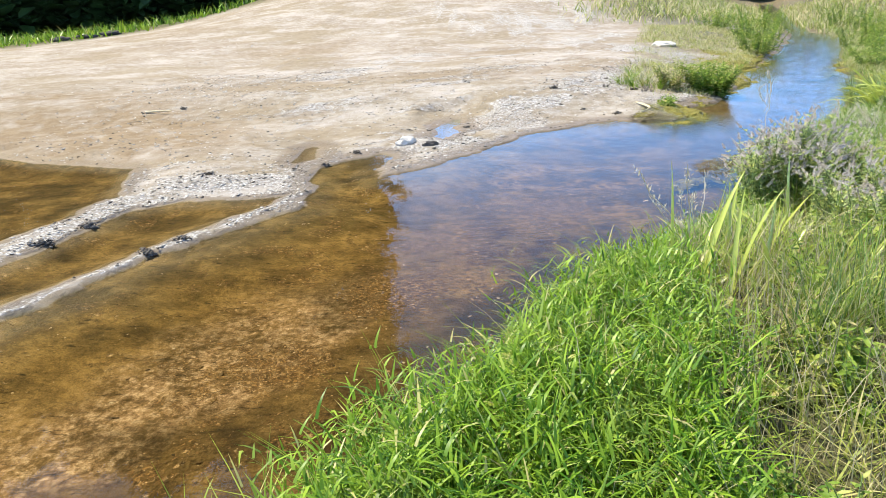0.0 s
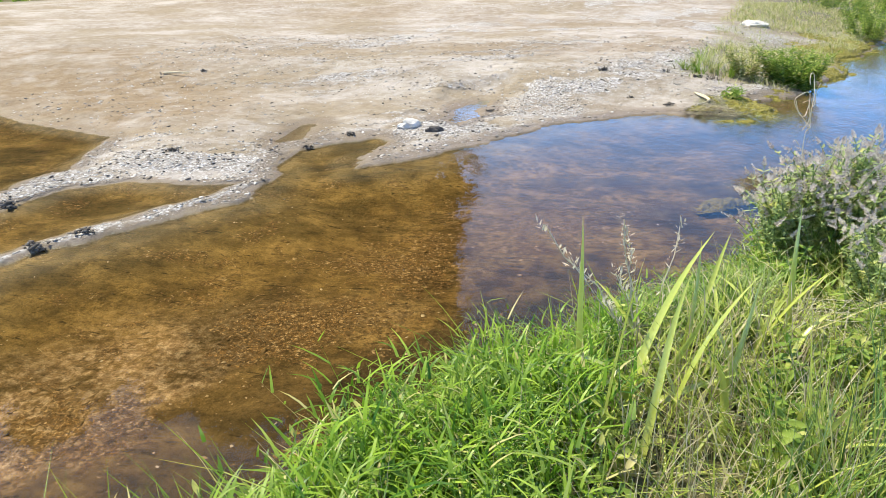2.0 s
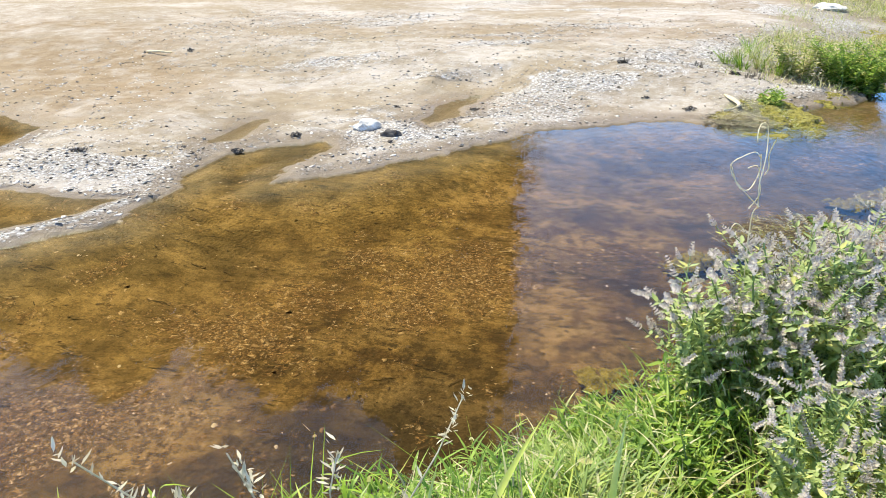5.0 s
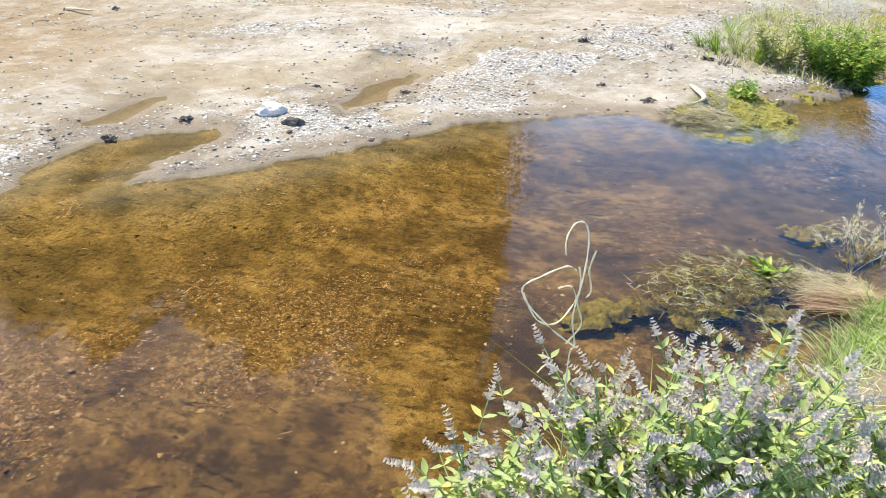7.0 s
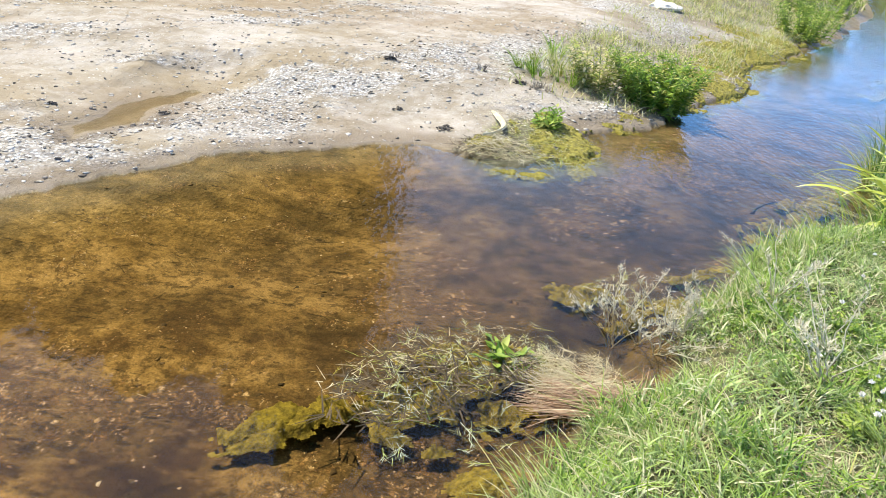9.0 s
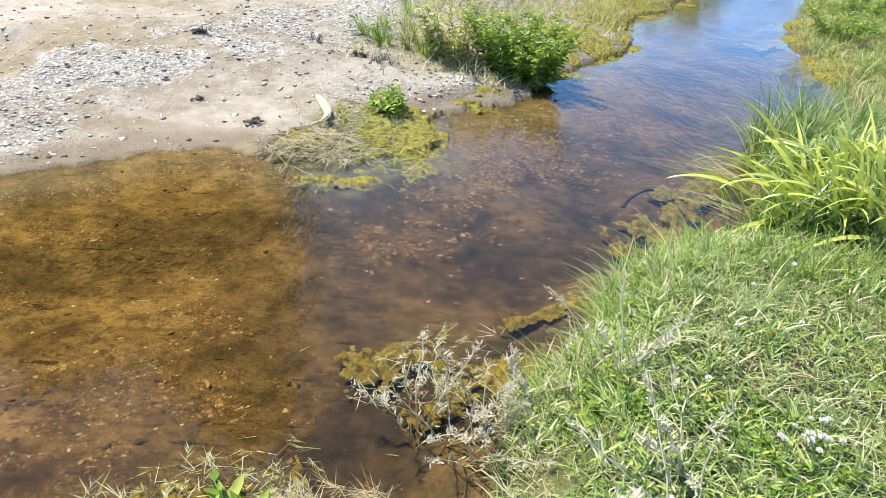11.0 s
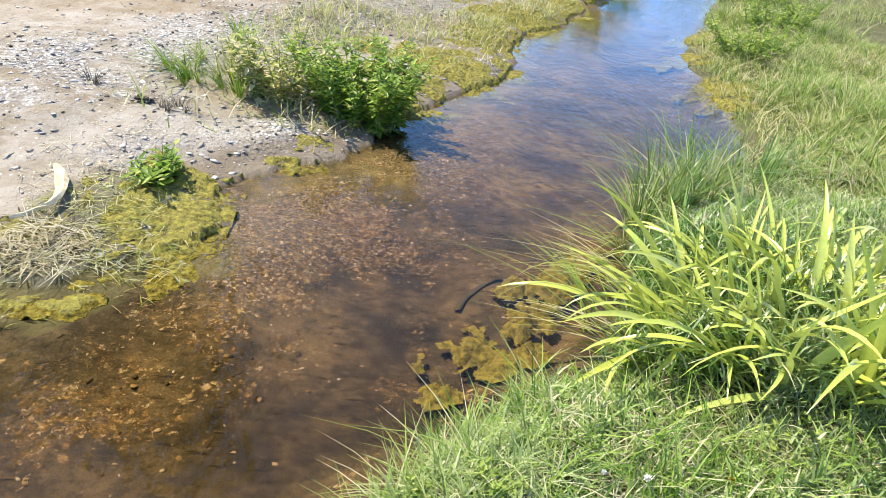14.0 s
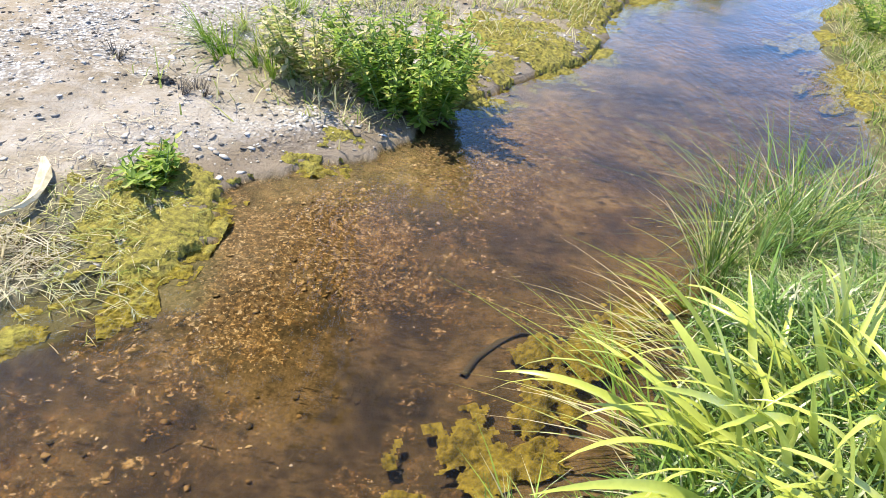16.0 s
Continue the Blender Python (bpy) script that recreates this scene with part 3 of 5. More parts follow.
# ---- plants ----
def blades(base, height, width, lean, turn, droop, segments=3):
    """Arrays for tapered blades: base (n, 3); height, width, lean, droop (n,); turn: heading in radians."""
    n = len(base)
    s = np.linspace(0, 1, segments + 1)
    ahead = np.c_[np.cos(turn), np.sin(turn), np.zeros(n)]
    side = np.c_[-np.sin(turn), np.cos(turn), np.zeros(n)]
    out = (lean[:, None] * s + droop[:, None] * s**2) * height[:, None]
    up = (s - 0.45 * np.clip(droop, 0, 2)[:, None] * s**2.4) * height[:, None]
    axis = base[:, None] + out[..., None] * ahead[:, None] + np.stack([0 * up, 0 * up, up], -1)
    w = width[:, None] * np.clip(1 - s**2.2, 0, 1) * 0.5
    left, right = axis - side[:, None] * w[..., None], axis + side[:, None] * w[..., None]
    verts = np.concatenate([np.stack([left[:, :-1], right[:, :-1]], 2).reshape(n, -1, 3), axis[:, -1:]], 1)
    k = 2 * segments + 1
    at = np.arange(n)[:, None] * k
    quads = np.concatenate([at + np.array([2 * j, 2 * j + 1, 2 * j + 3, 2 * j + 2]) for j in range(segments - 1)]) if segments > 1 else np.zeros((0, 4), int)
    tris = at + np.array([2 * segments - 2, 2 * segments - 1, 2 * segments])
    return verts.reshape(-1, 3), quads, tris


def scatter(n, x0, x1, y0, y1, keep, rng):
    """Places on the ground where keep(x, y, what) gives a chance of 0 to 1."""
    x, y = rng.uniform(x0, x1, n), rng.uniform(y0, y1, n)
    z, w = land(x, y)
    ok = rng.random(n) < keep(x, y, w)
    return np.c_[x, y, z][ok]


def sward(name, label, base, mat, h, w, rng, lean=0.35, droop=0.5, segments=3, toward=None, clump=0.0, loose=0.2):
    n = len(base)
    turn = rng.uniform(0, 2 * np.pi, n)
    if toward is not None:
        turn = np.where(rng.random(n) < 0.6, toward + rng.normal(0, 0.6, n), turn)
    height = rng.uniform(*h, n) * (0.8 + 0.25 * wavy(base[:, 0], base[:, 1], 2.2, 11)) * np.clip(1 + clump * wavy(base[:, 0], base[:, 1], 6.0, 22, 2), 0.3, 2)
    v, q, t = blades(base, height, rng.uniform(*w, n), rng.normal(lean, loose, n), turn, np.abs(rng.normal(droop, 0.25, n)), segments)
    return tagged(put(name, np_mesh(name, v, q, t), mat), label, "grass", kind="stuff")


def tall_zone(x, y, w):
    return w["near"] * step(0.0, 0.05, w["dn"]) * step(3.7, 3.1, y + 0.1 * wavy(x, y, 1.5, 12)) * step(1.25, 1.0, w["dn"] + 0.12 * wavy(x, y, 2, 13)) * step(0.25, 0.0, x - 1.15 - 0.15 * (y - 1.5))


def rough_zone(x, y, w):
    return w["near"] * step(0.0, 0.08, w["dn"]) * step(4.4, 3.8, y - 0.3 * (x - 2)) * (1 - bare_bank(x, y)) * (1 - 0.75 * tall_zone(x, y, w))


def lawn_zone(x, y, w):
    return w["near"] * step(-0.02, 0.08, w["dn"]) * step(4.1, 4.7, y + 0.15 * x - 0.4) * (1 - bare_bank(x, y)) * (1 - 0.92 * under_flags(x, y)) * step(9.0, 8.5, y)


def under_flags(x, y):
    """The shaded, undercut bit of bank below the sword-leaved clump, where no turf grows."""
    return np.maximum(step(1.1, 0.8, np.hypot((x - 5.2) / 0.34, (y - 7.75) / 0.5)), 0.75 * step(1.1, 0.8, np.hypot((x - 5.32) / 0.34, (y - 7.3) / 0.32)))


def meadow_zone(x, y, w):
    return w["near"] * step(8.3, 8.9, y) * step(0.02, 0.22, w["dn"] + 0.08 * wavy(x, y, 3.0, 46))


rng = np.random.default_rng(21)
def leafy_grass(name, label, base, mat, h, leaf, width, rng, toward, leaves=6):
    """Upright grass shoots, each a thin stalk that carries short arching leaves along its length."""
    n = len(base)
    height = rng.uniform(*h, n) * np.clip(0.85 + 0.35 * wavy(base[:, 0], base[:, 1], 3.0, 11), 0.4, 1.4)
    turn = np.where(rng.random(n) < 0.55, toward + rng.normal(0, 0.7, n), rng.uniform(0, 2 * np.pi, n))
    lean, droop = np.abs(rng.normal(0.22, 0.18, n)), np.abs(rng.normal(0.12, 0.1, n))
    at, hh, ww, ll, tt, dd = [base], [height], [np.full(n, 0.0032)], [lean], [turn], [droop]
    for k in range(leaves):
        f = np.clip((k + rng.uniform(0.3, 1.3, n)) / (leaves + 0.4), 0.08, 0.98)
        out = (lean * f + droop * f**2) * height
        at.append(base + np.c_[out * np.cos(turn), out * np.sin(turn), (f - 0.45 * droop * f**2.4) * height])
        hh.append(rng.uniform(*leaf, n) * (1.1 - 0.3 * f))
        ww.append(rng.uniform(*width, n))
        ll.append(np.abs(rng.normal(0.7, 0.3, n)))
        tt.append(turn * 0 + rng.uniform(0, 2 * np.pi, n))
        dd.append(np.abs(rng.normal(0.55, 0.4, n)))
    v, q, t = blades(*(np.concatenate(a) for a in (at, hh, ww, ll, tt, dd)), 3)
    return tagged(put(name, np_mesh(name, v, q, t), mat), label, "grass", kind="stuff")


sward("tall_bank_grass", "lush bright green tall grass leaning over the creek bank", scatter(12000, -1.6, 1.9, -0.2, 3.8, tall_zone, rng), M_TALL, (0.14, 0.42), (0.003, 0.008), rng, 0.22, 0.40, 4, radians(150), 0.35, 0.25)
leafy_grass("leafy_bank_grass", "dense bright green leafy grass shoots on the creek bank", scatter(15000, -1.6, 1.9, -0.2, 3.8, tall_zone, rng), M_TALL, (0.14, 0.36), (0.03, 0.085), (0.005, 0.010), rng, radians(150), 9)
leafy_grass("leafy_bank_grass", "short leafy green grass along the bank under the mint", scatter(7000, 1.2, 3.2, 2.4, 4.1, lambda x, y, w: w["near"] * step(0.0, 0.05, w["dn"]) * step(0.55, 0.3, w["dn"]) * (1 - bare_bank(x, y)), rng), M_EDGE, (0.08, 0.22), (0.03, 0.08), (0.004, 0.008), rng, radians(150))
sward("dry_stalks", "thin dry straw-coloured stalks standing in the bank grass", scatter(2600, 0.7, 2.3, 0.3, 2.7, rough_zone, rng), M_STRAW, (0.18, 0.42), (0.002, 0.004), rng, 0.15, 0.2, 3, None, 0.2, 0.15)
sward("rough_grass", "mixed green and straw-coloured rough grass on the bank", scatter(42000, -0.8, 5.0, -0.4, 6.0, rough_zone, rng), M_ROUGH, (0.08, 0.30), (0.004, 0.008), rng, 0.4, 0.5, 3, None, 0.5, 0.35)
sward("short_grass", "short pale green grass on the creek bank", scatter(240000, 2.0, 7.0, 3.6, 9.0, lambda x, y, w: lawn_zone(x, y, w) * step(0.75, 1.1, np.hypot((x - 5.2) / 0.36, (y - 7.18) / 0.32)), rng), M_LAWN, (0.016, 0.062), (0.0026, 0.0058), rng, 0.6, 0.7, 2, None, 0.7, 0.7)
leafy_grass("leafy_turf", "short leafy tufts of bright green grass in the turf", scatter(14000, 2.4, 6.6, 4.0, 8.8, lambda x, y, w: lawn_zone(x, y, w) * step(-0.35, 0.35, wavy(x, y, 3.2, 27)), rng), M_LAWN, (0.025, 0.085), (0.02, 0.055), (0.004, 0.008), rng, radians(150), 4)
sward("turf_straw", "patches of dead straw lying in the turf", scatter(60000, 2.6, 6.6, 4.2, 8.6, lambda x, y, w: lawn_zone(x, y, w) * (0.12 + 0.88 * step(0.15, 0.45, wavy(x, y, 2.0, 31, 4))), rng), M_STRAW, (0.016, 0.06), (0.002, 0.005), rng, 1.6, 0.9, 2, None, 0.6, 0.7)
sward("short_grass", "longer green blades standing in the short grass", scatter(22000, 2.0, 7.0, 3.6, 9.0, lambda x, y, w: lawn_zone(x, y, w) * step(-0.1, 0.5, wavy(x, y, 1.6, 24)), rng), M_TALL, (0.04, 0.11), (0.003, 0.006), rng, 0.5, 0.6, 3, None, 0.5, 0.5)
sward("short_grass", "taller green grass along the edge of the bank", scatter(60000, 2.6, 7.0, 4.4, 9.0, lambda x, y, w: lawn_zone(x, y, w) * np.maximum(step(0.35, 0.1, w["dn"]) * step(-0.5, 0.3, wavy(x, y, 2.5, 35)), step(0.85, 0.5, np.hypot(x - 5.1, y - 7.0)) * 0.5), rng), M_EDGE, (0.05, 0.17), (0.003, 0.006), rng, 0.35, 0.5, 3, None, 0.6, 0.4)
sward("meadow_grass", "green meadow grass beside the upper creek", np.concatenate([scatter(46000, 5.0, 9.5, 8.3, 14.5, meadow_zone, rng), scatter(30000, 6.0, 15, 14.5, 26, meadow_zone, rng)]), M_SHORE, (0.03, 0.17), (0.004, 0.009), rng, 0.6, 0.7, 3, None, 1.0, 0.8)
sward("meadow_grass", "dark and bright green meadow grass beside the upper creek", np.concatenate([scatter(70000, 5.0, 9.5, 8.3, 14.5, lambda x, y, w: meadow_zone(x, y, w) * step(-0.5, 0.4, wavy(x, y, 2.4, 45)), rng), scatter(20000, 6.0, 15, 14.5, 26, meadow_zone, rng)]), M_EDGE, (0.04, 0.19), (0.003, 0.008), rng, 0.5, 0.6, 3, None, 1.0, 0.7)


sward("meadow_grass", "green meadow grass beside the upper creek", scatter(26000, 5.0, 16, 8.5, 30, lambda x, y, w: meadow_zone(x, y, w) * step(0.1, 0.35, w["dn"]) * step(0.1, 0.5, wavy(x, y, 1.1, 19)), rng), M_EDGE, (0.10, 0.28), (0.005, 0.010), rng, 0.4, 0.5, 3, None, 0.6, 0.5)


# The darker sedge colour paints the shaded gaps among the sword leaves.
leafy_grass("under_grass", "tangled green grass under the sword-leaved clump, darkened for its shade", scatter(5000, 4.6, 5.9, 6.8, 8.3, lambda x, y, w: w["near"] * step(1.1, 0.7, np.hypot((x - 5.25) / 0.42, (y - 7.5) / 0.6)), rng), M_SEDGE, (0.06, 0.24), (0.04, 0.10), (0.004, 0.009), rng, radians(170))


def flag_leaf(length, width, lean, droop, seed):
    """One sword-shaped leaf with a raised midrib, rooted at the origin and leaning along +x."""
    r = np.random.default_rng(seed)
    s = np.linspace(0, 1, 12)
    angle = radians(88) - lean - droop * s**1.8
    stepx = length / 11
    x = np.concatenate([[0], np.cumsum(np.cos(angle[:-1]) * stepx)])
    z = np.concatenate([[0], np.cumsum(np.sin(angle[:-1]) * stepx)])
    y = 0.03 * length * np.sin(s * 3 + seed) * s
    w = 0.5 * width * np.minimum(1, (0.55 + 2.5 * s)) * np.clip(1 - s**3.2, 0.02, 1)
    twist = r.uniform(-0.5, 0.5) * s
    verts = []
    for i in range(12):
        c, sn = math.cos(twist[i]), math.sin(twist[i])
        verts += [(x[i] - 0.15 * w[i] * math.sin(angle[i]), y[i] - w[i] * c, z[i] - w[i] * sn), (x[i] + 0.35 * w[i] * math.sin(angle[i]), y[i], z[i] - 0.35 * w[i] * math.cos(angle[i])), (x[i] - 0.15 * w[i] * math.sin(angle[i]), y[i] + w[i] * c, z[i] + w[i] * sn)]
    faces = [f for i in range(11) for f in ((3 * i, 3 * i + 1, 3 * i + 4, 3 * i + 3), (3 * i + 1, 3 * i + 2, 3 * i + 5, 3 * i + 4))]
    return smooth(np_mesh("leaf", np.array(verts), np.array(faces)))


def flag_clump(label, cx, cy, rx, ry, count, length, width, seed, lean=(0.1, 0.7), droop=(0.2, 1.9), toward=None):
    r = np.random.default_rng(seed)
    shapes = [flag_leaf(r.uniform(*length), r.uniform(*width), r.uniform(*lean), r.uniform(*droop), seed + k) for k in range(14)]
    z = float(land(np.array([cx]), np.array([cy]))[0][0])
    clump = new("flag_clump")
    clump.matrix_basis = pose(cx, cy, z)
    tagged(clump, label, "plant")
    for k in range(count):
        a, q = r.uniform(0, 2 * math.pi), math.sqrt(r.random())
        x, y = rx * q * math.cos(a), ry * q * math.sin(a)
        gz = float(land(np.array([cx + x]), np.array([cy + y]))[0][0]) - z
        head = math.degrees(a) + r.normal(0, 55) if toward is None or r.random() < 0.7 else toward + r.normal(0, 40)
        put("leaf", shapes[int(r.integers(14))], M_IRIS, clump, "", pose(x, y, gz - 0.01, r.normal(0, 15), r.normal(0, 14), head) @ Matrix.Scale(float(r.uniform(0.75, 1.15)), 4))
    return clump


flag_clump("dense clump of arching yellow-green sword-shaped leaves on the bank", 5.36, 7.26, 0.38, 0.34, 260, (0.28, 0.60), (0.019, 0.034), 31, lean=(0.0, 0.8), droop=(0.1, 2.2), toward=170)
flag_clump("long arching sword-shaped leaves leaning over the water", 5.22, 7.30, 0.22, 0.24, 22, (0.42, 0.62), (0.022, 0.034), 36, lean=(0.3, 0.9), droop=(0.5, 1.6), toward=165)
early = flag_clump("yellow-green sword-shaped leaves among tall bank grass", 1.4, 2.1, 0.16, 0.2, 4, (0.26, 0.42), (0.016, 0.026), 41, lean=(0.1, 0.7), droop=(0.3, 1.2))
for k, (x, y, length, width, lean, droop, heading) in enumerate([(0.0, -0.05, 0.62, 0.028, 0.42, 0.35, 44), (-0.10, -0.04, 0.60, 0.022, 0.05, 0.15, 120), (-0.06, -0.22, 0.62, 0.021, 0.06, 0.1, -20), (0.12, -0.10, 0.54, 0.023, 0.15, 0.6, 10), (0.14, 0.0, 0.46, 0.022, 0.6, 0.9, 200), (0.04, -0.28, 0.56, 0.022, 0.3, 0.4, 60)]):
    put("leaf", flag_leaf(length, width, lean, droop, 610 + k), M_IRIS, early, "", pose(x, y, -0.01, 0, 0, heading))
flag_clump("yellowing sword-shaped leaves sprawling in rough grass", 1.85, 2.2, 0.38, 0.42, 56, (0.28, 0.48), (0.014, 0.024), 51, lean=(0.2, 0.8), droop=(0.4, 1.6))


def tube(points, radii, sides=5):
    """Vertices and faces of a tapering tube through points."""
    pts, verts, faces = [Vector(p) for p in points], [], []
    for i, p in enumerate(pts):
        d = (pts[min(i + 1, len(pts) - 1)] - pts[max(i - 1, 0)]).normalized()
        u = d.orthogonal().normalized()
        v = d.cross(u)
        verts += [p + (u * math.cos(2 * math.pi * k / sides) + v * math.sin(2 * math.pi * k / sides)) * radii[i] for k in range(sides)]
    for i in range(len(pts) - 1):
        faces += [(i * sides + k, i * sides + (k + 1) % sides, (i + 1) * sides + (k + 1) % sides, (i + 1) * sides + k) for k in range(sides)]
    return np.array([tuple(v) for v in verts]), np.array(faces)


def join(pieces):
    """One vertex and face array out of several (verts, quads)."""
    verts, faces, at = [], [], 0
    for v, f in pieces:
        verts.append(v)
        faces.append(f + at)
        at += len(v)
    return np.concatenate(verts), np.concatenate(faces)


def leaf_set(at, heading, pitch, length, width, fold=0.25):
    """Small pointed leaves folded along the midrib: at (n, 3), the rest (n,)."""
    n = len(at)
    d = np.c_[np.cos(heading) * np.cos(pitch), np.sin(heading) * np.cos(pitch), np.sin(pitch)]
    side = np.c_[-np.sin(heading), np.cos(heading), np.zeros(n)]
    up = np.cross(d, side)
    L, W = length[:, None], width[:, None]
    b, tip = at, at + d * L - up * L * -0.12
    m1, m2 = at + d * L * 0.35, at + d * L * 0.7
    v = np.stack([b, m1 - side * W * 0.5 + up * W * fold, m1, m1 + side * W * 0.5 + up * W * fold, m2 - side * W * 0.36 + up * W * fold, m2, m2 + side * W * 0.36 + up * W * fold, tip], 1).reshape(-1, 3)
    k = np.arange(n)[:, None] * 8
    quads = np.concatenate([k + [1, 2, 5, 4], k + [2, 3, 6, 5]])
    tris = np.concatenate([k + [0, 2, 1], k + [0, 3, 2], k + [4, 5, 7], k + [5, 6, 7]])
    return v, quads, tris


def spike_mesh(length, seed):
    """A flower spike: whorls of little scales round an axis."""
    r = np.random.default_rng(seed)
    rings = int(length / 0.007)
    at, head, pitch, ln = [], [], [], []
    for i in range(rings):
        s = i / rings
        rad = 0.0078 * (1 - 0.6 * s)
        for k in range(6):
            a = k * math.pi / 3 + i * 0.5 + r.normal(0, 0.2)
            at.append((0.3 * rad * math.cos(a), 0.3 * rad * math.sin(a), length * s))
            head.append(a), pitch.append(r.uniform(0.1, 0.9)), ln.append(rad * r.uniform(1.1, 1.9))
    v, q, t = leaf_set(np.array(at), np.array(head), np.array(pitch), np.array(ln), np.array(ln) * 0.75)
    return np_mesh("flower_spike", v, q, t)


def mint_plant(seed, tall, spikes, leafy=1.0):
    """A mint stem with paired leaves, side shoots and pale lilac spikes; returns the thing, built at the origin."""
    r = np.random.default_rng(seed)
    thing = new("mint_plant")
    bend = r.uniform(-0.3, 0.3, 2)
    path = lambda s: (bend[0] * tall * s * s, bend[1] * tall * s * s, tall * s)
    stems = [tube([path(s) for s in np.linspace(0, 1, 6)], np.linspace(0.004, 0.0022, 6))]
    at, head, pitch, ln = [], [], [], []
    pairs = int(tall / 0.017)
    for i in range(pairs):
        s = 0.12 + 0.84 * i / pairs
        p, a0 = path(s), i * math.pi / 2 + r.normal(0, 0.3)
        for k in (0, math.pi):
            for extra in range(3 if r.random() < 0.6 * leafy else 2):
                at.append(np.array(p) + r.normal(0, 0.004, 3))
                head.append(a0 + k + r.normal(0, 0.35)), pitch.append(r.uniform(-0.8, 0.7)), ln.append(r.uniform(0.018, 0.044) * (1.1 - 0.4 * s))
    tips = [(path(1.0), r.uniform(0.06, 0.11), bend)]
    for k in range(spikes):
        s = r.uniform(0.55, 0.93)
        p = np.array(path(s))
        a, out = r.uniform(0, 2 * math.pi), r.uniform(0.05, 0.11)
        q = p + np.array([math.cos(a) * out, math.sin(a) * out, r.uniform(0.04, 0.10)])
        stems.append(tube([p, 0.5 * (p + q) + np.array([0, 0, -0.008]), q], [0.002, 0.0018, 0.0015], 4))
        tips.append((q, r.uniform(0.03, 0.065), (math.cos(a) * 0.9, math.sin(a) * 0.6)))
        for f in (0.4, 0.75):
            for side in (1.3, -1.3):
                at.append(p + (q - p) * f), head.append(a + side), pitch.append(r.uniform(-0.2, 0.5)), ln.append(r.uniform(0.02, 0.035))
    v, f = join(stems)
    stem = put("stem", smooth(np_mesh("stem", v, f)), M_STEM, thing)
    v, q, t = leaf_set(np.array(at), np.array(head), np.array(pitch), np.array(ln), np.array(ln) * 0.40)
    put("foliage", np_mesh("foliage", v, q, t), M_MINT, thing)
    for k, (p, length, tilt) in enumerate(tips):
        m = Matrix.Translation(Vector(p)) @ Vector((tilt[0] + r.normal(0, 0.8), tilt[1] + r.normal(0, 0.8), 1.0)).to_track_quat("Z", "Y").to_matrix().to_4x4()
        put("flower_spike", spike_mesh(length, seed * 31 + k), M_SPIKE, stem, "pale lilac flower spike", m)
    return thing


def plant_out(makers, places, group, label, category, rng, scale=(0.85, 1.15), tilt=9):
    """The first thing of each kind goes to a place, and copies of them to the rest."""
    used = []
    for i, (x, y) in enumerate(places):
        z = float(land(np.array([x]), np.array([y]))[0][0])
        m = pose(x, y, z - 0.01, rng.normal(0, tilt), rng.normal(0, tilt), rng.uniform(0, 360))
        s = float(rng.uniform(*scale))
        if i < len(makers):
            ob = makers[i]
            ob.matrix_basis = m @ Matrix.Scale(s, 4)
            tagged(ob, label, category, group)
        else:
            src = makers[i % len(makers)]
            copy_thing(src, m @ Matrix.Scale(s / src.matrix_basis.to_scale().x, 4))


rng = np.random.default_rng(77)
def ellipse_spots(n, cx, cy, rx, ry, tilt, rng):
    a, q = rng.uniform(0, 2 * np.pi, n), np.sqrt(rng.random(n))
    u, v = rx * q * np.cos(a), ry * q * np.sin(a)
    c, t = math.cos(radians(tilt)), math.sin(radians(tilt))
    return [(float(cx + c * i - t * j), float(cy + t * i + c * j)) for i, j in zip(u, v)]


tall_mint = [mint_plant(100 + k, 0.30 + 0.04 * k, 2 + k % 2, 1.5) for k in range(5)]
plant_out(tall_mint, ellipse_spots(120, 2.42, 3.62, 0.34, 0.17, 45, rng), "mint along the bank", "leafy green mint with pale lilac flower spikes on the bank", "mint plant", rng, (0.9, 1.15), 9)
low_mint = [mint_plant(120 + k, 0.24 + 0.04 * k, 1 + k % 2, 1.4) for k in range(4)]
plant_out(low_mint, ellipse_spots(96, 2.60, 2.95, 0.30, 0.46, 0, rng) + ellipse_spots(44, 2.84, 3.92, 0.26, 0.16, 10, rng), "mint along the bank", "low bushy green mint with few pale flower spikes", "mint plant", rng, (0.75, 1.1), 13)


def bushy_herb(seed, tall, stems_n, radius, mat):
    """A bush of upright leafy stems; parts: stem, foliage."""
    r = np.random.default_rng(seed)
    thing = new("bush")
    stems, at, head, pitch, ln = [], [], [], [], []
    for k in range(stems_n):
        a, q = r.uniform(0, 2 * math.pi), math.sqrt(r.random()) * radius * 0.6
        root = np.array([q * math.cos(a), q * math.sin(a), 0.0])
        h = tall * r.uniform(0.55, 1.0)
        out = root / max(radius, 1e-3) * h * 0.85 + np.r_[r.normal(0, 0.05, 2), 0]
        line = [root + out * s**1.4 + np.array([0, 0, h * s]) for s in np.linspace(0, 1, 5)]
        stems.append(tube(line, np.linspace(0.005, 0.002, 5), 4))
        count = int(h / 0.0095)
        for i in range(count):
            s = 0.06 + 0.94 * i / count
            p = root + out * s**1.4 + np.array([0, 0, h * s])
            at.append(p), head.append(i * 2.4 + r.normal(0, 0.4)), pitch.append(r.uniform(-0.6, 0.6)), ln.append(r.uniform(0.05, 0.105) * (1.1 - 0.45 * s))
    v, f = join(stems)
    tagged(put("stem", smooth(np_mesh("stem", v, f)), M_STEM, thing), kind="stuff")
    v, q, t = leaf_set(np.array(at), np.array(head), np.array(pitch), np.array(ln), np.array(ln) * 0.36)
    tagged(put("foliage", np_mesh("foliage", v, q, t), mat, thing), kind="stuff")
    return thing


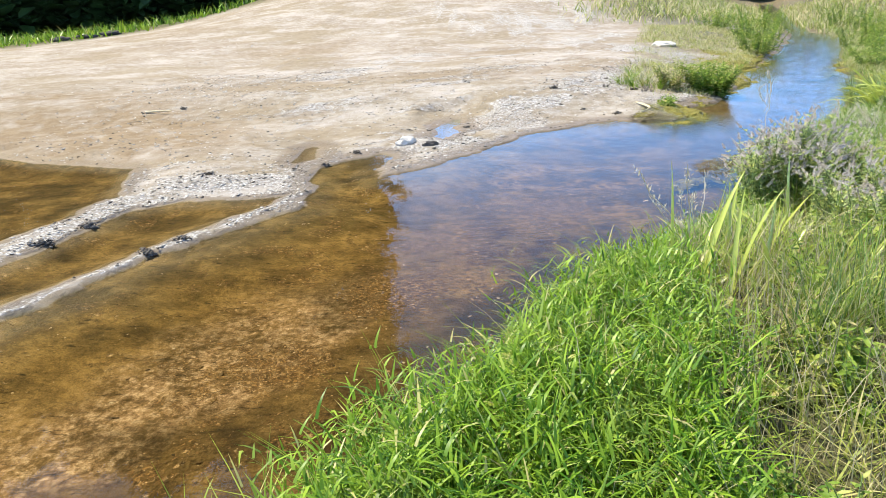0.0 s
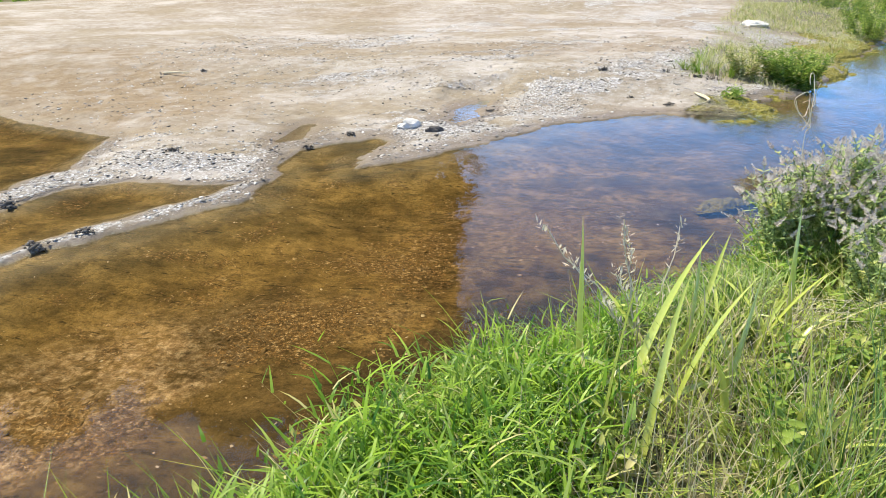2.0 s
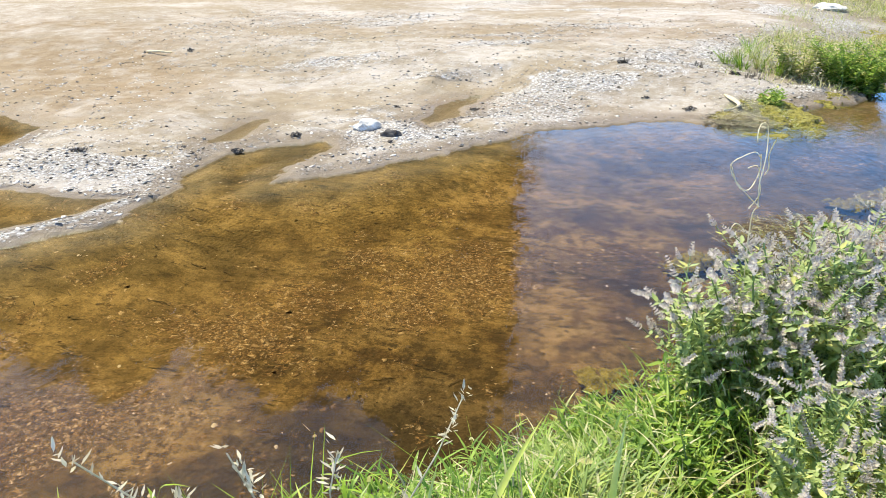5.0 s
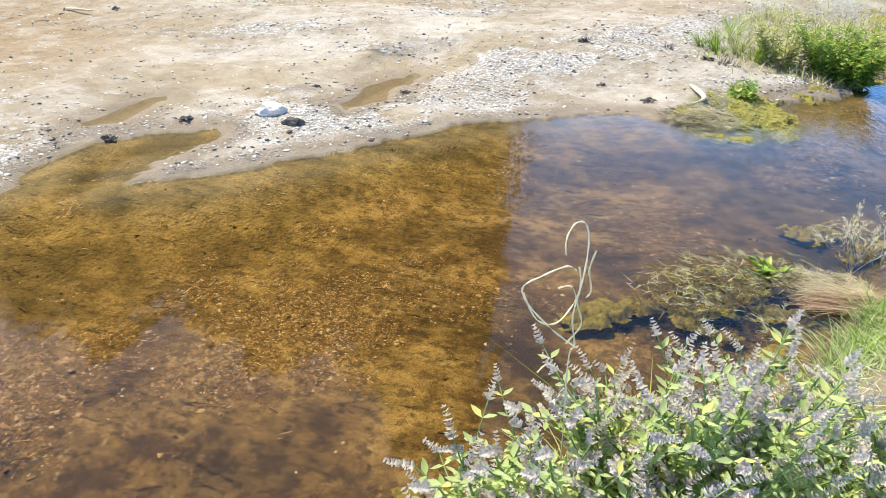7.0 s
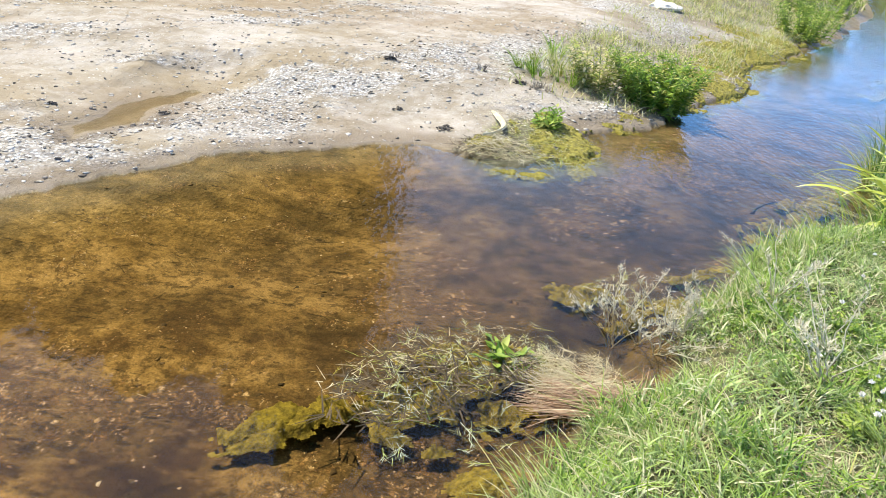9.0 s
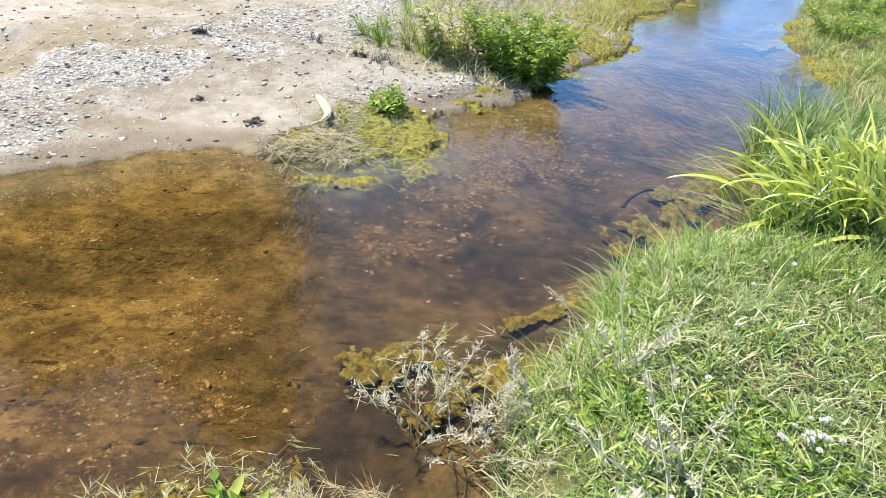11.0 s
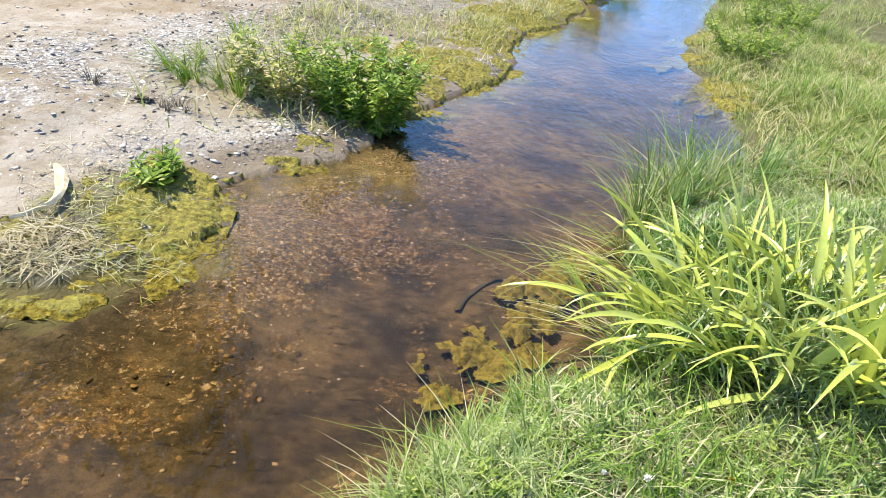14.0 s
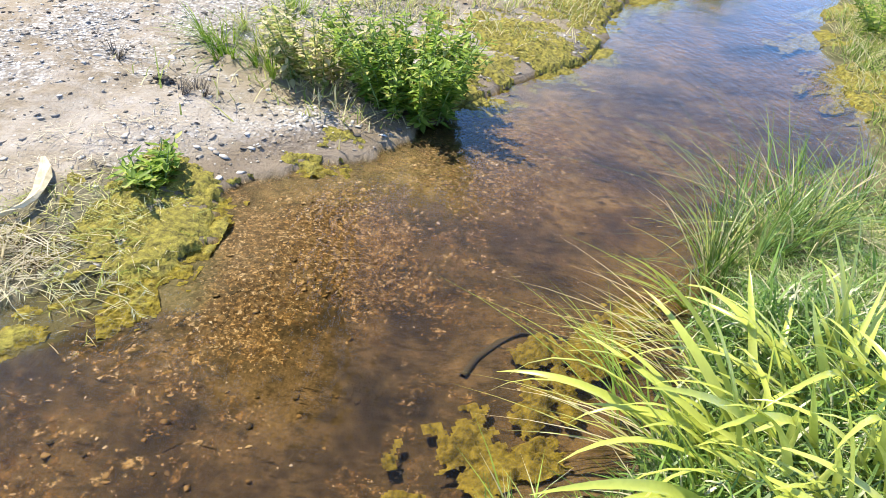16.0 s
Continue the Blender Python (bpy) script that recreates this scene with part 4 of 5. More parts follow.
bush = bushy_herb(5, 0.53, 84, 0.37, M_BUSH)
bush.matrix_basis = pose(3.95, 9.72, 0.0)
tagged(bush, "dense bright green leafy bush at the water's edge", "bush")
for k, (x, y, tall, rad, n) in enumerate([(3.42, 9.78, 0.46, 0.30, 26), (3.03, 8.60, 0.16, 0.12, 16), (6.9, 15.6, 0.6, 0.7, 36), (8.0, 18.6, 0.7, 1.0, 36), (9.6, 22.5, 0.8, 1.0, 30), (7.4, 20.0, 0.6, 0.9, 26), (9.6, 16.2, 0.6, 0.8, 30), (11.6, 19.6, 0.8, 1.0, 30), (13.2, 24.0, 0.9, 1.2, 30), (7.6, 12.0, 0.4, 0.5, 24), (8.6, 13.4, 0.5, 0.6, 24)]):
    small = bushy_herb(70 + k, tall, n, rad, M_SHORE if k == 0 else M_BUSH)
    small.matrix_basis = pose(x, y, float(land(np.array([x]), np.array([y]))[0][0]) - 0.01)
    tagged(small, "loose pale green leafy weeds on the sandy shore", "weeds", "weeds on the far shore")


# ---- far trees, seen in the water ----
def far_tree(seed, tall, spreadw, mat=M_TREE, leaf=1.0):
    r = np.random.default_rng(seed)
    thing = new("tree")
    line = [(0, 0, -0.3), (0.1, 0, tall * 0.3), (-0.1, 0.1, tall * 0.6), (0, 0, tall * 0.95)]
    v, f = tube(line, [0.45, 0.36, 0.22, 0.05], 8)
    trunk = put("trunk", smooth(np_mesh("trunk", v, f)), M_BARK, thing)
    for k in range(14):
        z = tall * r.uniform(0.15, 0.85)
        a = r.uniform(0, 2 * math.pi)
        L = spreadw * r.uniform(0.5, 0.9)
        v, f = tube([(0, 0, z), (L * 0.5 * math.cos(a), L * 0.5 * math.sin(a), z + 0.5), (L * math.cos(a), L * math.sin(a), z + 1.6)], [0.13, 0.08, 0.03], 5)
        put("limb", smooth(np_mesh("limb", v, f)), M_BARK, trunk)
    n = 2600
    s = r.random(n) ** 0.8
    prof = np.clip(np.minimum(1, 0.55 + 2.2 * s) * np.clip(1.08 - s, 0, 1) ** 0.35, 0, 1)
    a, q = r.uniform(0, 2 * np.pi, n), np.sqrt(r.random(n)) ** 0.7
    rad = spreadw * prof * q * (0.86 + 0.2 * wavy(a * 1.2, s * 6, 1.0, seed))
    at = np.c_[rad * np.cos(a), rad * np.sin(a), tall * (0.02 + 0.98 * s)]
    ln = leaf * r.uniform(0.7, 1.4, n)
    v, qd, t = leaf_set(at, r.uniform(0, 2 * np.pi, n), r.uniform(-0.9, 0.6, n), ln, ln * 0.7)
    put("crown", np_mesh("crown", v, qd, t), mat, thing)
    return thing


rng = np.random.default_rng(9)
trees = [far_tree(60 + k, 27.0 + k, 4.3) for k in range(3)]
places = [(-10.2 - 5.0 * k, 44.0 - 0.10 * k * k + rng.normal(0, 0.8)) for k in range(12)] + [(-12.8 - 5.2 * k, 50.0 - 0.1 * k * k) for k in range(11)]
for i, (x, y) in enumerate(places):
    z = float(land(np.array([x]), np.array([y]))[0][0])
    m = pose(x, y, z - 0.1, 0, 0, 137.5 * i) @ Matrix.Scale((1.28, 1.16, 1.05)[min(k, 2)] if (k := i % 12) < 3 else 0.96, 4)
    if i < 3:
        trees[i].matrix_basis = m
        tagged(trees[i], "tall dark green broadleaf tree behind the sand flat", "tree", "trees behind the flat")
    else:
        copy_thing(trees[i % 3], m)
shrub = far_tree(64, 6.5, 3.6)
shrub.name = "shrub"
for i in range(14):
    x, y = -10.4 - 3.6 * i, 40.5 - 0.06 * i * i + rng.normal(0, 0.7)
    m = pose(x, y, float(land(np.array([x]), np.array([y]))[0][0]) - 0.2, 0, 0, 77.0 * i)
    if i == 0:
        shrub.matrix_basis = m
        tagged(shrub, "dark green shrub at the foot of tall trees", "shrub", "shrubs under the trees")
    else:
        copy_thing(shrub, m)
willow = far_tree(65, 3.6, 3.0, M_BUSH, 0.4)
willow.name = "willow_shrub"
for i in range(18):
    x, y = 8.0 + 2.6 * i, 73.5 + rng.normal(0, 1.2) - 0.4 * i
    m = pose(x, y, float(land(np.array([x]), np.array([y]))[0][0]) - 0.2, 0, 0, 77.0 * i) @ Matrix.Scale(float(rng.uniform(0.9, 1.4)), 4)
    if i == 0:
        willow.matrix_basis = m
        tagged(willow, "rounded bright green willow shrub where the creek bends away", "shrub", "shrubs at the head of the creek")
    else:
        copy_thing(willow, m)


# ---- more swards ----
rng = np.random.default_rng(33)


def fringe_zone(x, y, w):
    return w["near"] * step(0.16, 0.02, w["dn"]) * step(3.2, 4.2, y) * (0.06 + 0.94 * step(7.9, 7.0, y)) * (1 - 0.9 * under_flags(x, y))


def weedy_zone(x, y, w):
    return (~w["near"]) * (~w["inside"]) * step(0.02, 0.2, w["df"]) * step(8.9, 9.7, y - 0.1 * (x - 3)) * step(2.3, 2.9, x - 0.28 * (y - 9.5)) * (0.16 + 0.84 * step(0.0, 0.5, wavy(x, y, 1.3, 15) + 0.8 * step(13, 17, y)))


def far_edge_zone(x, y, w):
    return step(0, 3, y - 24.5 - 0.9 * (x + 14) + 2 * wavy(x, y, 0.2, 10))


sward("overhanging_grass", "pale grass and straw hanging over the water's edge", scatter(150000, 1.6, 7.2, 3.2, 12.0, fringe_zone, rng), M_LAWN, (0.03, 0.11), (0.0022, 0.0045), rng, 0.7, 0.7, 3, radians(150), 0.5, 0.4)
sward("shore_weeds", "thin green and straw weeds on the sandy shore", scatter(76000, 2.0, 9.0, 9.0, 20.0, weedy_zone, rng), M_SHORE, (0.04, 0.16), (0.004, 0.010), rng, 0.6, 0.6, 2, None, 0.6, 0.5)
sward("shore_grass", "thin green and straw grass growing through the matted sprigs", scatter(1500, 2.4, 3.5, 7.5, 8.7, lambda x, y, w: (~w["near"]) * step(1.1, 0.6, np.hypot((x - 2.98) / 0.5, (y - 8.05) / 0.55)) * step(-0.3, 0.4, wavy(x, y, 4.0, 37)), rng), M_SHORE, (0.02, 0.085), (0.0025, 0.005), rng, 0.9, 0.8, 3, None, 0.5, 0.6)
def outer_zone(x, y, w):
    inner = step(1.6, 2.4, x) * step(7.2, 6.6, x) * step(3.4, 4.0, y) * step(9.2, 8.6, y)
    return w["near"] * step(0.1, 0.5, w["dn"]) * (1 - inner) * (1 - step(-0.9, -0.5, x) * step(5.0, 4.6, x) * step(-0.4, 0.0, y) * step(6.0, 5.6, y))


sward("outer_grass", "rough mixed grass covering the bank behind the path", scatter(60000, -10, 16, -11, 8.6, outer_zone, rng), M_ROUGH, (0.06, 0.22), (0.010, 0.024), rng, 0.5, 0.6, 2, None, 0.6, 0.6)
sward("far_rise_grass", "dry green and straw grass on the rise beyond the flat", scatter(36000, -2, 26, 19, 48, lambda x, y, w: (~w["inside"]) * step(20, 24, y) * step(0.2, 2.5, x - 0.22 * (y - 20) - 2.0), rng), M_SHORE, (0.15, 0.5), (0.02, 0.05), rng, 0.4, 0.5, 2, None, 0.5, 0.4)
sward("far_meadow", "rough green grass at the edge of the far trees", scatter(32000, -45, 10, 12, 60, far_edge_zone, rng), M_TALL, (0.25, 0.7), (0.03, 0.08), rng, 0.3, 0.4, 2)

# ---- stones ----


def icosahedron():
    t = (1 + 5**0.5) / 2
    v = np.array([(-1, t, 0), (1, t, 0), (-1, -t, 0), (1, -t, 0), (0, -1, t), (0, 1, t), (0, -1, -t), (0, 1, -t), (t, 0, -1), (t, 0, 1), (-t, 0, -1), (-t, 0, 1)]) / 1.902
    f = np.array([(0, 11, 5), (0, 5, 1), (0, 1, 7), (0, 7, 10), (0, 10, 11), (1, 5, 9), (5, 11, 4), (11, 10, 2), (10, 7, 6), (7, 1, 8), (3, 9, 4), (3, 4, 2), (3, 2, 6), (3, 6, 8), (3, 8, 9), (4, 9, 5), (2, 4, 11), (6, 2, 10), (8, 6, 7), (9, 8, 1)])
    return v, f


def pebbles(at, size, rng, flat=0.5, sink=0.3, rough=0.22):
    """Arrays for many little stones: at (n, 3), size (n,)."""
    v, f = icosahedron()
    n = len(at)
    shape = np.c_[rng.uniform(0.7, 1.4, n), rng.uniform(0.6, 1.1, n), rng.uniform(0.6, 1.2, n) * flat]
    pts = v[None] * shape[:, None] * (1 + rng.normal(0, rough, (n, 12)))[..., None]
    a = rng.uniform(0, 2 * np.pi, n)
    c, s = np.cos(a)[:, None], np.sin(a)[:, None]
    tip = rng.normal(0, 0.25, n)[:, None]
    x, y, z = pts[..., 0], pts[..., 1], pts[..., 2] + tip * pts[..., 0]
    pts = np.stack([c * x - s * y, s * x + c * y, z], -1) * (0.5 * size)[:, None, None]
    pts = pts + at[:, None] + np.array([0, 0, 1]) * (0.5 * size * flat * (1 - 2 * sink))[:, None, None]
    return pts.reshape(-1, 3), (f[None] + 12 * np.arange(n)[:, None, None]).reshape(-1, 3)


def dry(x, y, w):
    return (~w["near"]) & (~w["inside"]) & (w["pool"] > 0.02) & (w["df"] > 0.03)


def chips_zone(x, y, w):
    return dry(x, y, w) * np.clip(0.10 + gravel_cover(x, y, w), 0, 1)


def sparse_zone(x, y, w):
    return dry(x, y, w) * np.clip(0.35 + 0.6 * wavy(x, y, 0.9, 17), 0.05, 1)


def bed_zone(x, y, w):
    return w["inside"] * np.clip(0.012 + 0.75 * cobbles(x, y) * (0.25 + 1.2 * wavy(x, y, 2.6, 18, 4)), 0.014, 1) * step(0.1, 0.5, w["dn"])


def stones(name, label, base, size, mat, rng, flat, category="gravel", sink=0.3):
    v, f = pebbles(base, size, rng, flat, sink, 0.34)
    return tagged(put(name, np_mesh(name, v, f), mat), label, category, kind="stuff")


rng = np.random.default_rng(55)
base = scatter(90000, -5.5, 6.0, 3.0, 13.0, chips_zone, rng)
stones("pale_gravel", "pale grey crushed gravel strewn in streaks over sand", base, 0.009 + 0.032 * rng.random(len(base)) ** 3, M_PALE, rng, 0.24)
base = scatter(22000, -9.0, 8.0, 3.0, 24.0, sparse_zone, rng)
stones("scattered_stones", "small pale stones scattered over the sand flat", base, 0.010 + 0.030 * rng.random(len(base)) ** 3, M_PALE, rng, 0.3)
base = np.concatenate([scatter(30000, -5.0, 5.5, 3.0, 13.0, chips_zone, rng), scatter(9000, -7.0, 6.0, 3.0, 16.0, sparse_zone, rng)])
stones("dark_litter", "dark flecks of mud and leaf litter on the gravel", base, 0.006 + 0.030 * rng.random(len(base)) ** 5, M_CLOD, rng, 0.4, "litter")
base = scatter(110000, -3.0, 7.0, 0.8, 11.5, bed_zone, rng)
stones("bed_pebbles", "tan and orange pebbles on the creek bed", base, 0.007 + 0.024 * rng.random(len(base)) ** 3.5, M_BEDSTONE, rng, 0.10, sink=0.55)
base = scatter(9000, -3.0, 7.0, 0.8, 11.5, lambda x, y, w: w["inside"] * step(0.1, 0.4, w["dn"]) * np.clip(0.05 + 0.9 * wavy(x, y, 2.2, 29, 4), 0.03, 1), rng)
stones("bed_chips", "pale flakes of stone on the creek bed", base, 0.006 + 0.016 * rng.random(len(base)) ** 2, M_BEDCHIP, rng, 0.12, sink=0.5)
base = scatter(16000, -3.0, 7.0, 0.8, 11.5, lambda x, y, w: w["inside"] * step(0.1, 0.4, w["dn"]) * np.clip(0.25 + 0.8 * wavy(x, y, 1.3, 26), 0.03, 1), rng)
stones("bed_litter", "dark leaf litter and silt flecks on the creek bed", base, 0.006 + 0.026 * rng.random(len(base)) ** 4, M_LITTER, rng, 0.07, "litter", sink=0.5)


def bed_twigs(name, label, count, length, mat, rng, wide):
    """Thin flat sticks and blades lying on the bed, mostly across the stream."""
    base = scatter(count, -2.5, 7.0, 1.0, 13.0, lambda x, y, w: w["inside"] * step(0.1, 0.4, w["dn"]) * np.clip(0.35 + 0.6 * wavy(x, y, 1.2, 48), 0.05, 1), rng)
    n = len(base)
    ln = rng.uniform(*length, n)
    v, q, t = blades(base + np.array([0, 0, 0.004]), ln * 0.06, rng.uniform(*wide, n), rng.uniform(12.0, 16.0, n), radians(18) + rng.normal(0, 0.45, n) + np.pi * (rng.random(n) < 0.5), rng.uniform(0, 1.0, n), 3)
    return tagged(put(name, np_mesh(name, v, q, t), mat), label, "litter", kind="stuff")


bed_twigs("bed_twigs", "thin dark twigs and blades sunk on the creek bed", 5200, (0.03, 0.10), M_LITTER, rng, (0.003, 0.007))
bed_twigs("bed_straw", "pale dead blades sunk on the creek bed", 900, (0.03, 0.08), M_STRAW, rng, (0.002, 0.005))


def boulder(name, label, x, y, size, shape, mat, seed, category="stone", turn=0.0, square=0.85):
    """A single stone: a subdivided, knocked-about block."""
    bm = bmesh.new()
    bmesh.ops.create_icosphere(bm, subdivisions=3, radius=0.5)
    for v in bm.verts:
        p = v.co.copy()
        q = Vector([math.copysign(abs(c * 2) ** square, c) * 0.5 for c in p])
        v.co = q * (1 + 0.55 * noise.noise(p * 2.6 + Vector((seed, 0, 0))) + 0.08 * noise.noise(p * 7 + Vector((0, seed, 0))))
        v.co = Vector((v.co.x * shape[0], v.co.y * shape[1], max(v.co.z, -0.3) * shape[2])) * size
    mesh = bpy.data.meshes.new(name)
    bm.to_mesh(mesh)
    bm.free()
    z = float(land(np.array([x]), np.array([y]))[0][0])
    return tagged(put(name, mesh, mat, None, label, pose(x, y, z + 0.22 * shape[2] * size, 0, 0, turn)), label, category)


boulder("white_rock", "angular white rock lying on the gravel", -0.32, 6.82, 0.17, (1.15, 0.75, 0.6), M_CHALK, 8, turn=35, square=1.0)
boulder("dark_rock", "small dark wet rock on the sand", -0.03, 6.63, 0.11, (1.3, 0.8, 0.6), M_DARK, 5, turn=-10)


def mud_clod(x, y, size, seed):
    """A crumbled heap of dark lumps."""
    r = np.random.default_rng(seed)
    n = 40
    px, py = x + r.normal(0, 0.35 * size, n), y + r.normal(0, 0.25 * size, n)
    z = land(px, py)[0]
    v, f = pebbles(np.c_[px, py, z + r.uniform(0, 0.25 * size, n)], r.uniform(0.12, 0.42, n) * size, r, 0.5, 0.3, 0.35)
    return tagged(put("mud_clod", np_mesh("mud_clod", v, f), M_CLOD), "dark crumbled clod of mud on the gravel", "clod", "clods on the flat")


for k, (x, y, size) in enumerate([(-0.82, 6.5, 0.10), (-2.07, 5.5, 0.10), (0.36, 7.8, 0.08), (-1.05, 6.0, 0.09), (-3.9, 9.4, 0.10), (-2.5, 4.15, 0.14), (-2.62, 3.75, 0.14), (-1.75, 3.5, 0.12), (-1.62, 3.75, 0.10), (2.3, 8.22, 0.09), (1.6, 9.38, 0.10), (2.75, 9.35, 0.12), (-0.35, 7.6, 0.06), (1.9, 8.45, 0.06)]):
    mud_clod(x, y, 0.75 * size, 700 + k)
for k, (x, y) in enumerate([(-15.2, 25.6), (-14.4, 25.9), (-13.6, 26.3)]):
    boulder("peat_block", "dark block of peat slumped from the bank", x, y, 0.55, (1.3, 0.7, 0.4), M_DARK, 90 + k, "peat", 10.0 * k)
boulder("pale_slab", "flat pale stone slab among shore weeds", 4.6, 14.9, 0.4, (1.2, 0.9, 0.35), M_CHALK, 61, turn=-25)


def stick(name, label, points, radius, mat):
    line = [Vector(p) for p in points]
    radii = radius if isinstance(radius, tuple) else [radius * (1 - 0.5 * i / len(line)) for i in range(len(line))]
    v, f = tube(line, radii, 7)
    v = v + np.random.default_rng(len(name)).normal(0, 0.14 * max(radii), v.shape)
    return tagged(put(name, smooth(np_mesh(name, v, f)), mat), label, "stick")


def driftwood():
    """A bleached, bent strip of bark lying on the shore: broad at one end, thinning to a trailing root."""
    line = [(2.60, 8.54, 0.13), (2.64, 8.48, 0.12), (2.675, 8.42, 0.115), (2.705, 8.34, 0.11), (2.715, 8.27, 0.105), (2.70, 8.22, 0.10), (2.67, 8.18, 0.09), (2.63, 8.15, 0.08), (2.58, 8.13, 0.07)]
    wide = [0.010, 0.022, 0.027, 0.023, 0.019, 0.016, 0.012, 0.009, 0.004]
    r = np.random.default_rng(17)
    bm = bmesh.new()
    rings = []
    for i, p in enumerate(line):
        p = Vector((p[0], p[1], max(p[2], float(land(np.array([p[0]]), np.array([p[1]]))[0][0]) + 0.018)))
        d = (Vector(line[min(i + 1, 8)]) - Vector(line[max(i - 1, 0)])).normalized()
        side = d.cross(Vector((0, 0, 1))).normalized()
        rings.append([bm.verts.new(p + side * wide[i] * a * r.uniform(0.85, 1.15) + Vector((0, 0, b + 0.004 * r.normal()))) for a, b in ((-1, 0.004), (-0.4, 0.010), (0.3, 0.008), (1, 0.003), (0.5, -0.008), (-0.5, -0.008))])
    for a, b in zip(rings, rings[1:]):
        for k in range(6):
            bm.faces.new((a[k], a[(k + 1) % 6], b[(k + 1) % 6], b[k]))
    bm.faces.new(rings[0])
    bm.faces.new(rings[-1][::-1])
    bmesh.ops.recalc_face_normals(bm, faces=bm.faces[:])
    mesh = bpy.data.meshes.new("driftwood")
    bm.to_mesh(mesh)
    bm.free()
    return tagged(put("driftwood", mesh, M_WOOD), "bent strip of bleached driftwood on the shore", "driftwood")


driftwood()
stick("sunken_root", "dark bent root lying on the creek bed by the bank", [(x, y, float(land(np.array([x]), np.array([y]))[0][0]) + 0.004) for x, y in ((4.41, 7.84), (4.45, 7.93), (4.52, 8.03), (4.60, 8.08), (4.69, 8.09), (4.78, 8.08))], 0.014, M_DARK)
stick("fallen_stick", "short grey stick lying on the sand", [(-4.35, 9.12, 0.20), (-4.15, 9.1, 0.215), (-3.95, 9.08, 0.21)], 0.016, M_WOOD)


# ---- algae, straw and drift ----
def algae_mat(x, y, rx, ry, seed, full, turn=0.0):
    """A ragged, lumpy sheet of algae lying in the surface of the water or on the mud."""
    fine = 0.008
    u, v = np.meshgrid(np.arange(-1.3 * rx, 1.3 * rx, fine), np.arange(-1.3 * ry, 1.3 * ry, fine))
    ny, nx = u.shape
    u, v = u.ravel(), v.ravel()
    c, s = math.cos(radians(turn)), math.sin(radians(turn))
    px, py = x + c * u - s * v, y + s * u + c * v
    body = 0.55 + 0.4 * full - np.hypot(u / rx, v / ry) + 0.8 * wavy(0.8 * px - 0.6 * py, 0.6 * px + 0.8 * py, 9.0, seed % 9 + 40, 6) + 0.35 * wavy(px, py, 38.0, seed % 7 + 60, 4)
    lump = wavy(px, py, 30.0, seed % 5 + 50, 3)
    bed = land(px, py)[0]
    tuft = wavy(px, py, 75.0, seed % 4 + 70, 2)
    z = np.where(bed > -0.03, np.maximum(bed + 0.002, -0.03), -0.03 + 0.62 * (bed + 0.03)) + (0.022 + 0.014 * (bed < -0.05)) * np.clip(1.1 * body, 0, 1) + (0.004 * lump + 0.003 * tuft) * np.clip(3 * body, 0.2, 1)
    i = (np.arange(ny - 1)[:, None] * nx + np.arange(nx - 1)).ravel()
    quads = np.c_[i, i + 1, i + nx + 1, i + nx]
    quads = quads[body[quads].max(1) > 0.0]
    used, back = np.unique(quads, return_inverse=True)
    mesh = smooth(np_mesh("algae_mat", np.c_[px, py, z][used], back.reshape(-1, 4)))
    return tagged(put("algae_mat", mesh, M_SLIME), "clotted yellow-green algae floating at the water's edge", "algae", "algae mats along the creek", "stuff")


